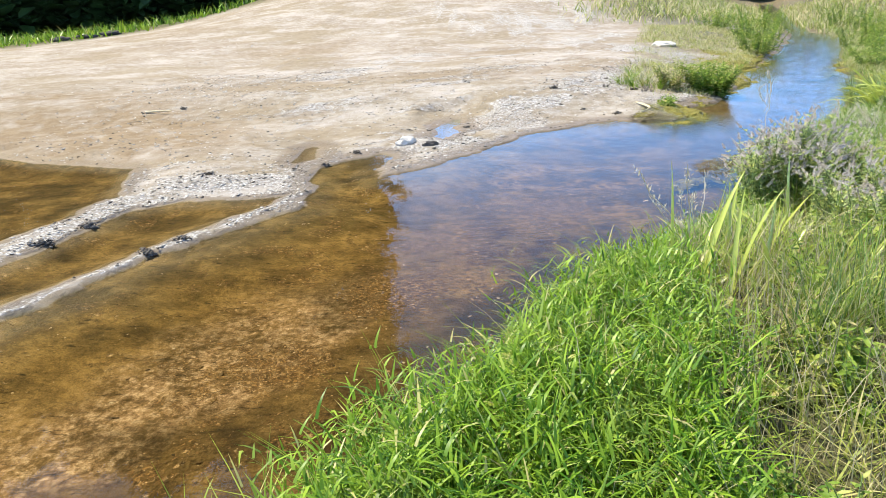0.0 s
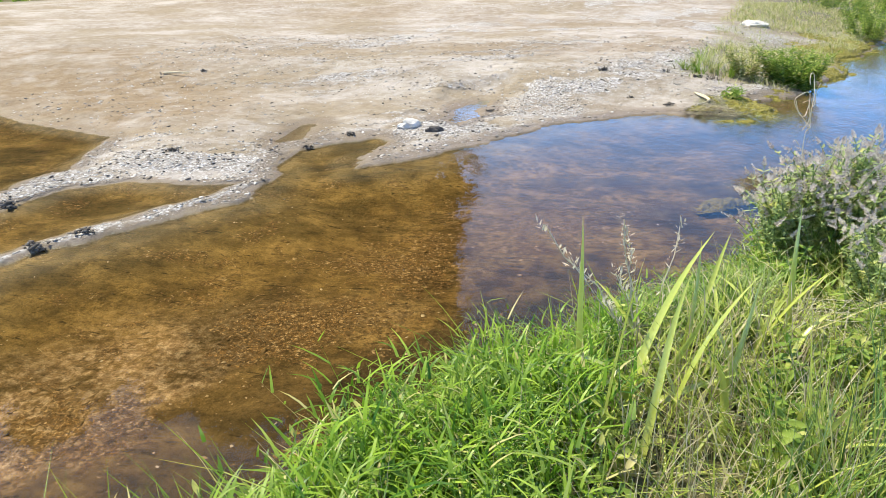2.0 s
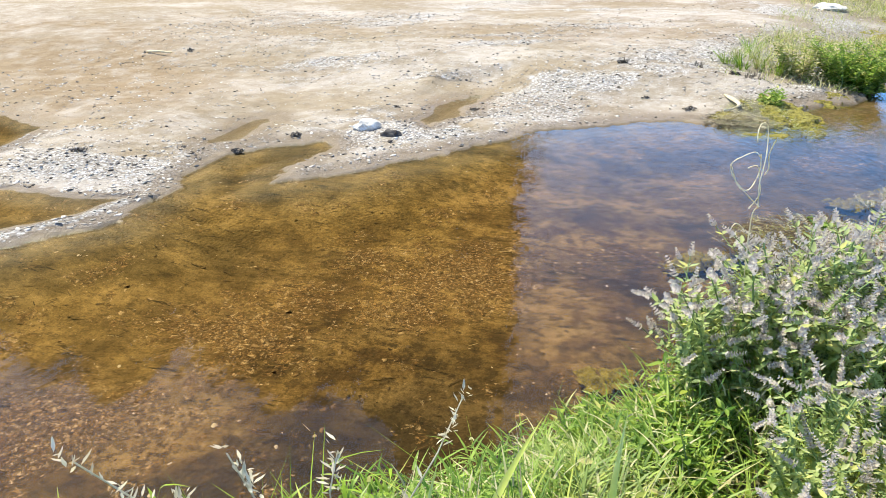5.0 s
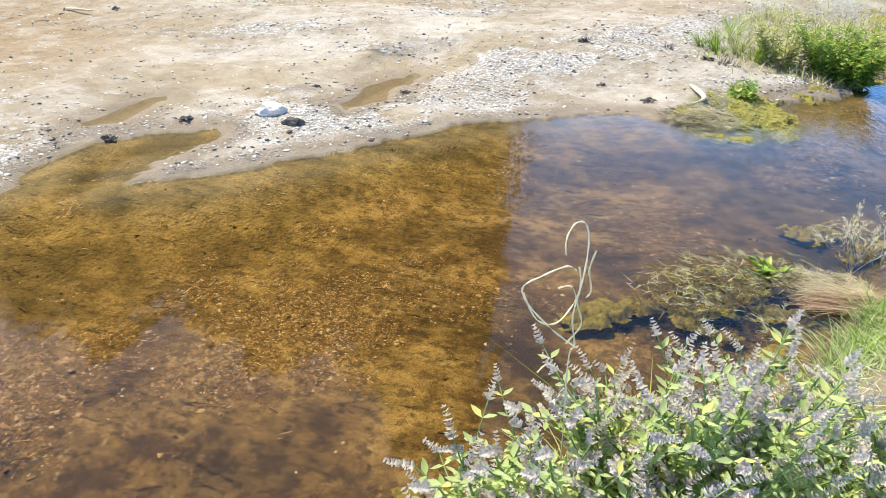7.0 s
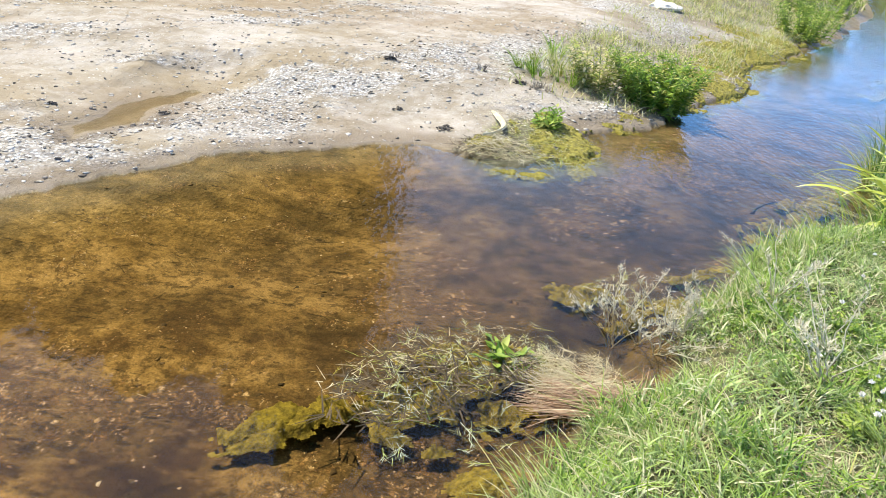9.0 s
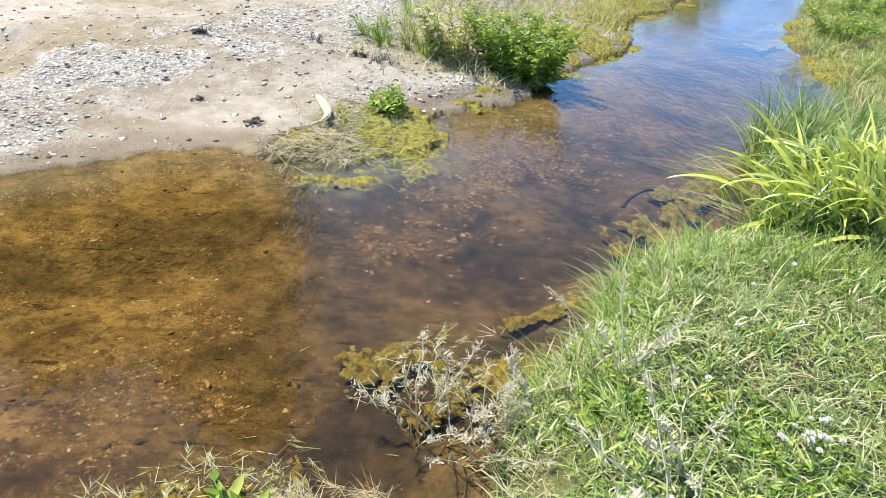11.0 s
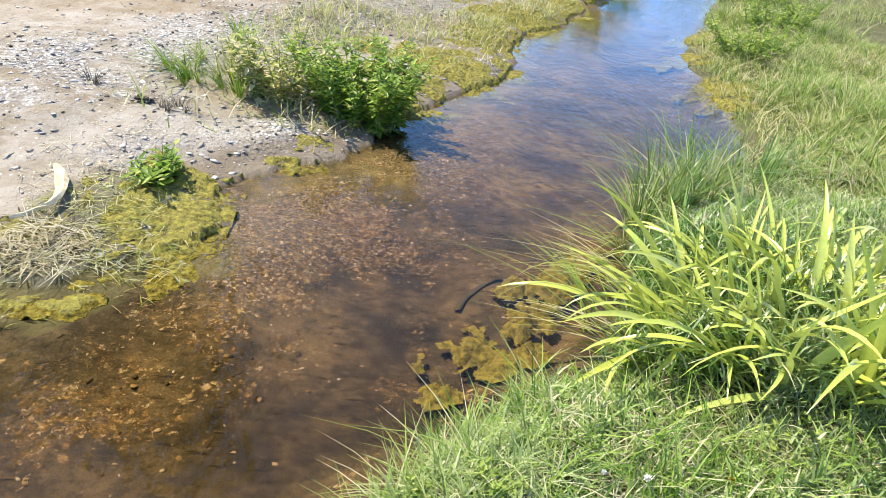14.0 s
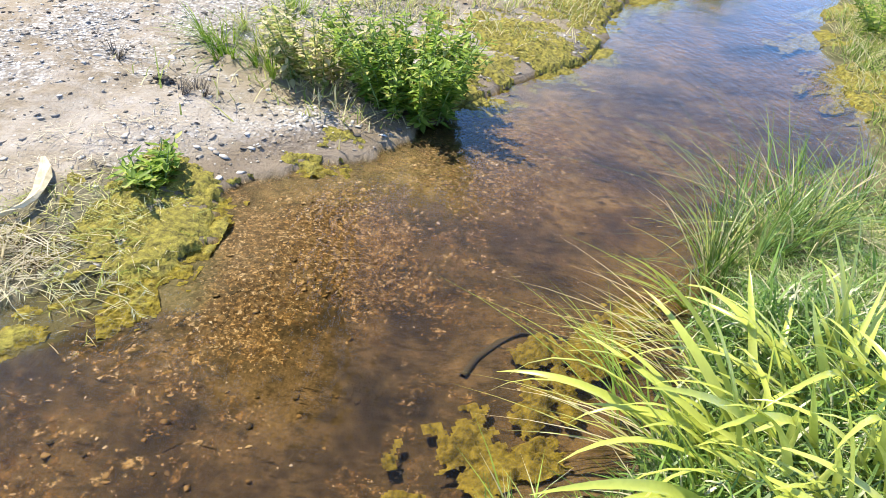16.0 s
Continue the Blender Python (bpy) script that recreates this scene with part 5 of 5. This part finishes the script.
for k, row in enumerate([(3.28, 8.36, 0.12, 0.34, 760, 0), (3.06, 8.34, 0.20, 0.20, 440, 20), (3.24, 8.10, 0.12, 0.14, 640, 20), (3.00, 7.64, 0.09, 0.07, 640, 10), (2.80, 7.63, 0.12, 0.06, 560, 0), (3.28, 7.86, 0.08, 0.09, 560, 30), (3.14, 8.66, 0.16, 0.14, 520, 0), (2.96, 8.04, 0.16, 0.12, 420, 20), (2.62, 8.12, 0.14, 0.08, 320, 0), (3.02, 7.80, 0.10, 0.05, 420, 40), (2.30, 5.17, 0.15, 0.05, 460, 36), (2.20, 5.10, 0.09, 0.04, 400, 30), (2.36, 5.17, 0.26, 0.06, 400, 38), (2.56, 5.36, 0.18, 0.09, 380, 45), (2.86, 5.62, 0.24, 0.14, 480, 30), (2.74, 5.42, 0.2, 0.12, 420, 40), (2.98, 5.36, 0.16, 0.10, 300, 30), (2.68, 5.18, 0.14, 0.06, 200, 10), (3.21, 6.28, 0.09, 0.12, 300, 20),
                         (2.95, 5.02, 0.14, 0.07, 150, 10), (3.28, 6.33, 0.16, 0.07, 420, 35), (3.70, 6.28, 0.20, 0.10, 520, 10), (3.5, 6.1, 0.18, 0.08, 380, 20), (3.85, 6.66, 0.16, 0.05, 120, 30), (4.38, 7.54, 0.15, 0.09, 220, 20), (4.31, 7.28, 0.08, 0.05, 240, 0), (4.58, 7.48, 0.13, 0.08, 220, 30), (4.75, 7.98, 0.15, 0.09, 260, 30), (4.46, 7.38, 0.10, 0.05, 240, -20),
                         (4.72, 7.78, 0.18, 0.10, 240, 50), (4.86, 8.03, 0.15, 0.1, 300, 40), (5.0, 8.2, 0.12, 0.09, 260, 40), (1.88, 3.88, 0.14, 0.09, 130, 40), (4.45, 10.0, 0.14, 0.16, 130, 0), (3.72, 9.2, 0.13, 0.08, 110, 0), (4.6, 10.9, 0.35, 0.22, 260, 30),
                         (5.0, 11.9, 0.3, 0.5, 260, -15), (5.6, 13.2, 0.4, 0.6, 260, -20), (4.32, 10.35, 0.26, 0.2, 420, 30), (4.75, 10.75, 0.22, 0.3, 420, 20), (4.35, 11.2, 0.4, 0.25, 380, 20), (5.1, 12.4, 0.3, 0.4, 420, -20), (3.9, 10.6, 0.3, 0.15, 300, 10), (4.1, 9.98, 0.2, 0.08, 420, 40), (7.0, 12.15, 0.3, 0.24, 520, -20), (6.85, 11.05, 0.26, 0.3, 520, -20), (6.72, 10.5, 0.18, 0.2, 380, -20), (7.5, 13.1, 0.3, 0.35, 460, -30), (4.28, 9.95, 0.12, 0.14, 480, 0), (3.62, 8.98, 0.13, 0.08, 520, 10), (5.1, 11.2, 0.16, 0.2, 480, 0), (5.7, 13.1, 0.3, 0.3, 520, 40), (6.3, 14.2, 0.35, 0.5, 520, -25), (7.1, 15.9, 0.4, 0.7, 520, -30), (5.3, 13.3, 0.4, 0.3, 420, 0), (5.9, 14.6, 0.5, 0.4, 420, 0)]):
    algae_mat(row[0], row[1], row[2], row[3], 200 + k, row[4] / 500, row[5])


def straw_mat(name, label, x, y, rx, ry, count, length, mat, seed, head, fan=0.5, lift=0.05, turn=0.0, wide=(0.0014, 0.0034)):
    """Flattened dead blades lying over one another."""
    r = np.random.default_rng(seed)
    a, q = r.uniform(0, 2 * np.pi, count), np.sqrt(r.random(count))
    u, v = rx * q * np.cos(a), ry * q * np.sin(a)
    c, s = math.cos(radians(turn)), math.sin(radians(turn))
    px, py = x + c * u - s * v, y + s * u + c * v
    kept = wavy(px, py, 13.0, seed % 11 + 60, 3) > -0.45 + 0.5 * q
    px, py, q = px[kept], py[kept], q[kept]
    count = len(px)
    z = np.maximum(land(px, py)[0], -0.004) + r.uniform(0, lift, count) * (1 - q)
    ln = r.uniform(*length, count)
    vv, qq, tt = blades(np.c_[px, py, z + 0.004], ln * 0.07, r.uniform(*wide, count), r.uniform(11.0, 14.0, count), np.where(r.random(count) < 0.75, radians(head) + r.normal(0, fan, count), r.uniform(0, 6.28, count)), r.uniform(0.0, 0.6, count), 4)
    return tagged(put(name, np_mesh(name, vv, qq, tt), mat), label, "dead grass", kind="stuff")


straw_mat("shore_straw", "matted pale straw and dead grass on the shore", 2.66, 7.97, 0.24, 0.22, 520, (0.08, 0.22), M_STRAW, 301, -70, 0.8, 0.08, 0, (0.002, 0.005))
straw_mat("shore_straw", "tangled bleached straw and dead grass on the shore", 2.72, 8.02, 0.30, 0.20, 360, (0.06, 0.20), M_GREYSTEM, 311, -120, 1.2, 0.09, 0, (0.002, 0.0045))
straw_mat("shore_straw", "matted pale straw and green grass on the shore", 2.95, 8.25, 0.34, 0.34, 420, (0.05, 0.16), M_SHORE, 302, -40, 1.2, 0.06, 0, (0.002, 0.0045))
# Dark stems added below the straw, as the shade in its gaps.
straw_mat("shore_shade_stems", "dark stems that stand for shade under the shore straw", 2.68, 8.0, 0.30, 0.24, 420, (0.04, 0.14), M_LITTER, 313, 20, 1.6, 0.03, 0, (0.003, 0.007))
straw_mat("grey_litter", "bleached grey stems strewn on the sand", 2.70, 8.72, 0.26, 0.40, 420, (0.03, 0.10), M_GREYSTEM, 314, -30, 1.4, 0.03, -20, (0.0015, 0.004))
straw_mat("floating_straw", "green and pale dead blades floating on algae", 2.72, 5.48, 0.48, 0.20, 170, (0.03, 0.12), M_STRAW, 303, 160, 1.4, 0.012, 42, (0.002, 0.004))
straw_mat("sunken_blades", "brown rotting blades matted in the drift", 2.74, 5.44, 0.46, 0.22, 1100, (0.04, 0.14), M_LITTER, 315, 150, 1.2, 0.010, 42, (0.003, 0.007))
straw_mat("floating_blades", "green and pale dead blades floating on algae", 2.76, 5.47, 0.46, 0.24, 340, (0.03, 0.11), M_SHORE, 304, 160, 1.8, 0.014, 42)
straw_mat("floating_straw", "a few dead blades floating by the bank", 3.55, 6.25, 0.4, 0.16, 120, (0.03, 0.10), M_GREYSTEM, 305, 160, 1.6, 0.03, 35)
straw_mat("reed_cap", "pale bleached straw heaped over dry reeds", 3.23, 5.59, 0.20, 0.12, 1700, (0.05, 0.13), M_STRAW, 310, 190, 0.9, 0.05, 5, (0.0008, 0.002))
straw_mat("reed_bundle", "flattened bundle of dry reddish reeds at the water's edge", 3.31, 5.42, 0.18, 0.11, 900, (0.12, 0.24), M_REED, 306, 192, 0.22, 0.055, 10, (0.002, 0.0045))
straw_mat("reed_bundle", "tangled dry reddish reeds under bleached straw", 3.28, 5.48, 0.18, 0.10, 500, (0.08, 0.18), M_STRAW, 316, 200, 0.5, 0.06, 10, (0.002, 0.004))
straw_mat("bank_straw", "short dead straw lying in the short grass", 4.4, 5.9, 0.7, 1.3, 2600, (0.03, 0.10), M_STRAW, 308, 120, 1.6, 0.05, -35)
straw_mat("bank_straw", "dead tangled straw at the edge of bare earth", 3.1, 4.6, 0.3, 0.12, 420, (0.06, 0.18), M_GREYSTEM, 309, 150, 1.2, 0.06, 10)
straw_mat("bank_straw", "grey dead stems tangled among the mint", 2.25, 2.6, 0.3, 0.35, 700, (0.08, 0.22), M_GREYSTEM, 312, 150, 1.5, 0.22)
straw_mat("bank_straw", "dead straw lying in the bank grass", 1.7, 2.0, 0.5, 0.6, 500, (0.10, 0.3), M_STRAW, 307, 140, 1.5, 0.2)


def sprig_mat(label, x, y, rx, ry, count, seed, turn=0.0, length=(0.03, 0.085)):
    """Little dead shoots with forked side leaves, lying flat."""
    r = np.random.default_rng(seed)
    a, q = r.uniform(0, 2 * np.pi, count), np.sqrt(r.random(count))
    u, v = rx * q * np.cos(a), ry * q * np.sin(a)
    c, s = math.cos(radians(turn)), math.sin(radians(turn))
    px, py = x + c * u - s * v, y + s * u + c * v
    kept = wavy(px, py, 13.0, seed % 11 + 60, 3) > -0.45 + 0.5 * q
    px, py, q = px[kept], py[kept], q[kept]
    count = len(px)
    base = np.c_[px, py, np.maximum(land(px, py)[0], -0.006) + r.uniform(0.002, 0.014, count)]
    head, ln = r.uniform(0, 2 * np.pi, count), r.uniform(*length, count)
    at, way, size = [base], [head], [ln]
    for k in range(6):
        f = r.uniform(0.25, 0.9, count)
        at.append(base + np.c_[np.cos(head), np.sin(head), 0.0 * np.ones(count)] * (ln * f)[:, None])
        way.append(head + (1 if k % 2 else -1) * r.uniform(0.3, 0.7, count))
        size.append(ln * r.uniform(0.3, 0.6, count))
    at, way, size = np.concatenate(at), np.concatenate(way), np.concatenate(size)
    n = len(at)
    vv, qq, tt = blades(at, size * 0.09, r.uniform(0.0014, 0.0032, n), r.uniform(10.0, 12.0, n), way, r.uniform(0.0, 1.2, n), 3)
    return tagged(put("dead_sprigs", np_mesh("dead_sprigs", vv, qq, tt), M_SPRIG), label, "dead grass", kind="stuff")


sprig_mat("pale forked dead sprigs floating on the algae", 2.74, 5.46, 0.50, 0.21, 130, 321, 42, (0.04, 0.10))
sprig_mat("pale forked dead sprigs floating on the algae", 2.86, 5.12, 0.24, 0.13, 40, 327, 20, (0.04, 0.09))
sprig_mat("pale forked dead sprigs floating on the algae", 2.95, 5.70, 0.24, 0.12, 34, 322, 30)
sprig_mat("pale forked dead sprigs matted on the shore", 2.74, 7.86, 0.24, 0.20, 70, 323, 20, (0.08, 0.16))
sprig_mat("pale forked dead sprigs matted on the shore", 3.04, 8.20, 0.28, 0.36, 110, 324, 0, (0.06, 0.13))
sprig_mat("a few pale forked sprigs lying on the shallow water", 3.15, 7.88, 0.14, 0.10, 14, 326, 35, (0.08, 0.16))
sprig_mat("a few pale forked sprigs lying on the shallow water", 2.80, 7.60, 0.16, 0.05, 14, 328, 0, (0.08, 0.14))
sprig_mat("pale forked dead sprigs floating by the bank", 3.45, 6.25, 0.3, 0.14, 90, 325, 40)


# ---- single plants and flowers ----
def tuft(name, label, x, y, count, h, w, mat, seed, rad=0.06, lean=0.45, droop=0.5, category="grass tuft", segments=5, heading=None):
    """A tuft of shoots, each a fan of blades."""
    r = np.random.default_rng(seed)
    thing = new(name)
    shoots = max(4, count // 14)
    for k in range(shoots):
        a, q = r.uniform(0, 2 * np.pi), math.sqrt(r.random()) * rad
        m = max(4, count // shoots)
        px, py = x + q * math.cos(a) + r.normal(0, 0.008, m), y + q * math.sin(a) + r.normal(0, 0.008, m)
        z = land(px, py)[0]
        v, qd, t = blades(np.c_[px, py, np.maximum(z, -0.02) - 0.01], r.uniform(*h, m), r.uniform(*w, m), np.abs(r.normal(lean, 0.32, m)), (a + r.normal(0, 0.7, m)) if heading is None else heading + r.normal(0, 0.28, m), np.abs(r.normal(droop, 0.4, m)), segments)
        put("shoot", np_mesh("shoot", v, qd, t), mat, thing)
    return tagged(thing, label, category)


for k, (x, y, n, top) in enumerate([(5.36, 8.50, 90, 0.46), (5.52, 8.66, 150, 0.62), (5.74, 8.74, 100, 0.56), (5.26, 8.30, 70, 0.36), (5.98, 8.76, 90, 0.48), (6.2, 9.1, 70, 0.38), (5.40, 8.36, 60, 0.34), (5.66, 8.52, 70, 0.42)]):
    tagged(tuft("sedge_tuft", "dark green sedge tuft rooted at the water's edge", x, y, n, (0.2, top), (0.004, 0.008), (M_SEDGE, M_SEDGE, M_SEDGE, M_SHORE)[k % 4], 400 + k, 0.13, 0.20, 0.5), group="sedge along the bank")
for k, (x, y, n, top, way, lean) in enumerate([(4.98, 7.52, 18, 0.25, 172, 1.2), (4.92, 7.60, 12, 0.38, 130, 0.5), (5.12, 7.86, 14, 0.24, 165, 1.0), (5.16, 8.02, 14, 0.22, 170, 1.0), (5.22, 8.2, 14, 0.20, 160, 1.0)]):
    tagged(tuft("sprawling_grass", "pale grass sprawling out over the water", x, y, n, (0.6 * top, top), (0.004, 0.007), (M_SHORE, M_EDGE, M_SHORE)[k % 3], 420 + k, 0.07, lean, 0.9, heading=radians(way)), group="grass over the water")
for k, (x, y) in enumerate([(1.82, 1.72), (1.68, 1.62), (1.98, 1.78), (1.9, 1.58)]):
    tagged(tuft("rush_tuft", "upright grey-green rush stems in the bank grass", x, y, 90, (0.22, 0.50), (0.003, 0.005), M_SEDGE if k % 3 else M_ROUGH, 430 + k, 0.11, 0.16, 0.14), group="rushes on the bank")
for k, (x, y) in enumerate([(2.4, 9.55), (1.63, 9.4), (2.95, 9.3), (2.86, 9.25)]):
    tagged(tuft("dead_tuft", "small dark dead grass tuft on the sand", x, y, 40, (0.04, 0.11), (0.003, 0.006), M_CLOD, 440 + k, 0.05, 0.5, 0.3), group="dead tufts on the flat")
for k, (x, y) in enumerate([(2.9, 9.9), (3.05, 10.05), (2.95, 10.3), (3.2, 9.75), (3.15, 10.4), (3.5, 10.2), (2.75, 10.05), (3.3, 10.0), (3.7, 10.3), (3.0, 10.7)]):
    tagged(tuft("shore_tuft", "loose pale green grass tuft on the sandy shore", x, y, 70, (0.10, 0.28), (0.004, 0.008), M_TALL if k % 3 == 0 else M_SHORE, 470 + k, 0.14, 0.35, 0.45), group="tufts on the far shore")
for k, (x, y) in enumerate([(3.7, 4.9), (4.1, 5.1), (3.9, 5.35), (4.3, 6.9), (4.0, 4.6), (3.55, 5.1)]):
    tagged(tuft("meadow_tuft", "taller bright green grass tuft on the bank", x, y, 80, (0.06, 0.16), (0.003, 0.006), M_EDGE, 450 + k, 0.12, 0.4, 0.5), group="tufts in the short grass")


def dead_herb(seed, tall):
    """A withered grey herb: bare branching stems with shrivelled heads."""
    r = np.random.default_rng(seed)
    thing = new("withered_herb")
    at, head, pitch, ln = [], [], [], []
    for k in range(7):
        a = r.uniform(0, 2 * math.pi)
        out = np.array([math.cos(a), math.sin(a), 0]) * tall * r.uniform(0.2, 0.7)
        h = tall * r.uniform(0.5, 1.0)
        line = [out * s**1.3 + np.array([0, 0, h * s]) + np.r_[r.normal(0, 0.008, 2), 0] for s in np.linspace(0, 1, 6)]
        v, f = tube(line, np.linspace(0.003, 0.0014, 6), 5)
        put("stem", smooth(np_mesh("stem", v, f)), M_GREYSTEM, thing)
        for i in range(40):
            s = r.uniform(0.25, 1.0) if i < 14 else r.uniform(0.8, 1.03)
            at.append(out * s**1.3 + np.array([0, 0, h * s]) + r.normal(0, 0.006, 3)), head.append(r.uniform(0, 6.28)), pitch.append(r.uniform(0.0, 1.3)), ln.append(r.uniform(0.010, 0.030))
    v, q, t = leaf_set(np.array(at), np.array(head), np.array(pitch), np.array(ln), np.array(ln) * 0.24)
    tagged(put("withered_foliage", np_mesh("withered_foliage", v, q, t), M_GREYSTEM, thing), kind="stuff")
    return thing


rng = np.random.default_rng(91)
plant_out([dead_herb(801, 0.40), dead_herb(802, 0.30)], [(3.50, 5.95), (3.60, 6.0), (3.40, 6.0), (3.66, 5.95), (3.55, 5.86), (3.74, 6.04), (3.99, 6.05), (4.06, 5.65), (3.99, 5.45), (3.46, 6.08)], "withered herbs on the bank", "withered grey herb with shrivelled leaves on the bank", "herb", rng, (0.65, 1.0), 12)

lone = dead_herb(803, 0.56)
lone.matrix_basis = pose(1.50, 2.42, float(land(np.array([1.50]), np.array([2.42]))[0][0]) - 0.01)
tagged(lone, "tall withered pale herb standing in the bank grass", "herb", "withered herbs on the bank")

base = scatter(26000, 2.6, 6.5, 4.2, 8.0, lambda x, y, w: lawn_zone(x, y, w) * step(0.05, 0.4, wavy(x, y, 1.9, 34)), rng)
k = len(base)
v, q, t = leaf_set(base + np.c_[np.zeros((k, 2)), rng.uniform(0.015, 0.05, k)], rng.uniform(0, 2 * np.pi, k), rng.normal(0.15, 0.3, k), rng.uniform(0.010, 0.024, k), rng.uniform(0.007, 0.014, k), 0.15)
tagged(put("clover", np_mesh("clover", v, q, t), M_BUSH), "small green clover leaves spread through the short grass", "clover", kind="stuff")

weeds = [bushy_herb(820 + k, 0.26, 5, 0.10, (M_BUSH, M_ROUGH, M_BUSH)[k]) for k in range(3)]
for w in weeds:
    w.name = "leafy_weed"
spots = [(float(x), float(y)) for x, y, z in scatter(420, -0.4, 2.6, 0.4, 3.4, rough_zone, rng)][:110]
spots += ellipse_spots(60, 0.75, 1.4, 0.5, 0.3, 45, rng)
spots += ellipse_spots(16, 2.25, 2.5, 0.3, 0.25, 0, rng)
spots += ellipse_spots(10, 2.0, 3.4, 0.2, 0.4, 0, rng)
plant_out(weeds, spots, "leafy weeds in the grass", "low leafy green weed growing in the bank grass", "weed", rng, (0.4, 0.9))


def flower(kind, label, petal_mat, petals, radius, tall):
    thing = new(kind)
    v, f = tube([(0, 0, 0), (0.004, 0, tall * 0.5), (0, 0, tall)], [0.0015, 0.0013, 0.0012], 5)
    put("stem", smooth(np_mesh("stem", v, f)), M_STEM, thing)
    n = petals * 3
    a = np.arange(n) * 2.4
    lay = np.repeat([0.15, 0.6, 1.1], petals)
    v, q, t = leaf_set(np.tile((0, 0, tall), (n, 1)).astype(float), a, lay, np.full(n, radius), np.full(n, radius * 0.5))
    put("bloom", np_mesh("bloom", v, q, t), petal_mat, thing, label)
    return thing


plant_out([flower("white_flower", "white bloom", M_PETAL, 7, 0.011, 0.08)], ellipse_spots(16, 4.14, 5.33, 0.09, 0.14, 0, rng) + ellipse_spots(18, 4.39, 5.75, 0.09, 0.06, 0, rng) + [(4.2, 5.46), (4.18, 5.4), (4.05, 5.21), (4.21, 5.96), (4.0, 5.52), (4.49, 6.41), (4.23, 6.83), (4.36, 6.23), (4.58, 6.28), (4.6, 6.65), (4.75, 6.6), (4.55, 6.0)],
          "white flowers in the grass", "small white flower standing in short grass", "flower", rng, (0.8, 1.2), 14)
lawn_weeds = [bushy_herb(860 + k, 0.22, 6, 0.12, M_BUSH) for k in range(3)]
for w in lawn_weeds:
    w.name = "leafy_weed"
plant_out(lawn_weeds, ellipse_spots(44, 4.24, 5.48, 0.26, 0.42, -20, rng) + ellipse_spots(10, 3.92, 5.95, 0.2, 0.12, 0, rng) + ellipse_spots(8, 4.5, 6.5, 0.4, 0.4, 0, rng), "leafy weeds in the short grass", "dark green leafy weed growing in the short grass", "weed", rng, (0.18, 0.42))
floating = bushy_herb(870, 0.075, 6, 0.10, M_BUSH)
floating.name = "water_herb"
floating.matrix_basis = pose(2.99, 5.58, -0.03)
tagged(floating, "small bright green herb growing out of floating algae", "herb")
plant_out([flower("yellow_flower", "yellow bloom", M_ALGAE, 9, 0.013, 0.10)], [(2.7, 3.7), (4.45, 6.15), (2.3, 3.3), (1.75, 2.45), (4.9, 6.6)], "yellow flowers in the grass", "small yellow flower standing in the bank grass", "flower", rng, (0.8, 1.1), 10)


def purple_spire(x, y):
    thing = new("purple_loosestrife")
    v, f = tube([(0, 0, 0), (0.01, 0, 0.1), (0.0, 0.01, 0.23)], [0.003, 0.0025, 0.0015], 5)
    put("stem", smooth(np_mesh("stem", v, f)), M_STEM, thing)
    put("flower_spike", spike_mesh(0.09, 901), M_PURPLE, thing, "bright purple flower spike", Matrix.Translation((0, 0.01, 0.22)))
    thing.matrix_basis = pose(x, y, float(land(np.array([x]), np.array([y]))[0][0]))
    tagged(thing, "single purple flower spike among bank grass", "flower")


purple_spire(2.62, 3.95)


def dry_curl(x, y):
    """A dead grass stem whose bleached top has curled into loops."""
    z = float(land(np.array([x]), np.array([y]))[0][0])
    strands = [[(0, 0.0), (0.004, 0.3), (0.0, 0.55), (0.0, 0.60), (-0.012, 0.66), (0.004, 0.72), (0.014, 0.77), (0.006, 0.80), (-0.014, 0.803), (-0.03, 0.785), (-0.03, 0.76)],
               [(0.0, 0.60), (-0.04, 0.635), (-0.08, 0.68), (-0.095, 0.715), (-0.07, 0.735), (-0.02, 0.735), (0.0, 0.72)], [(-0.095, 0.71), (-0.07, 0.66), (-0.035, 0.645), (0.0, 0.66), (0.012, 0.69), (0.004, 0.73)],
               [(0.014, 0.77), (0.013, 0.73), (0.024, 0.69), (0.02, 0.67)], [(0.0, 0.58), (0.018, 0.62), (0.006, 0.66), (-0.01, 0.70), (-0.03, 0.69)], [(0.0, 0.52), (-0.03, 0.545), (-0.055, 0.54)]]
    pieces = []
    for g, strand in enumerate(strands):
        pts = [Vector((u, 0.02 * math.sin(31 * u + 17 * v + g), v)) for u, v in strand]
        pts = [pts[0]] + pts + [pts[-1]]
        fine = []
        for i in range(1, len(pts) - 2):
            p0, p1, p2, p3 = pts[i - 1:i + 3]
            for u in (0.0, 0.2, 0.4, 0.6, 0.8):
                fine.append(0.5 * (2 * p1 + (p2 - p0) * u + (2 * p0 - 5 * p1 + 4 * p2 - p3) * u * u + (3 * p1 - p0 - 3 * p2 + p3) * u**3))
        pieces.append(tube(fine, [0.0008 + 0.0010 * abs(math.sin(0.9 * k + g)) for k in range(len(fine))], 5))
    v, f = join(pieces)
    tagged(put("curled_grass_stem", smooth(np_mesh("curled_grass_stem", v, f)), M_CREAM, None, "", pose(x, y, z, 0, 0, 28) @ Matrix.Scale(1.12, 4)), "bleached dead grass stem curled into loops", "grass stem")


dry_curl(2.26, 3.62)
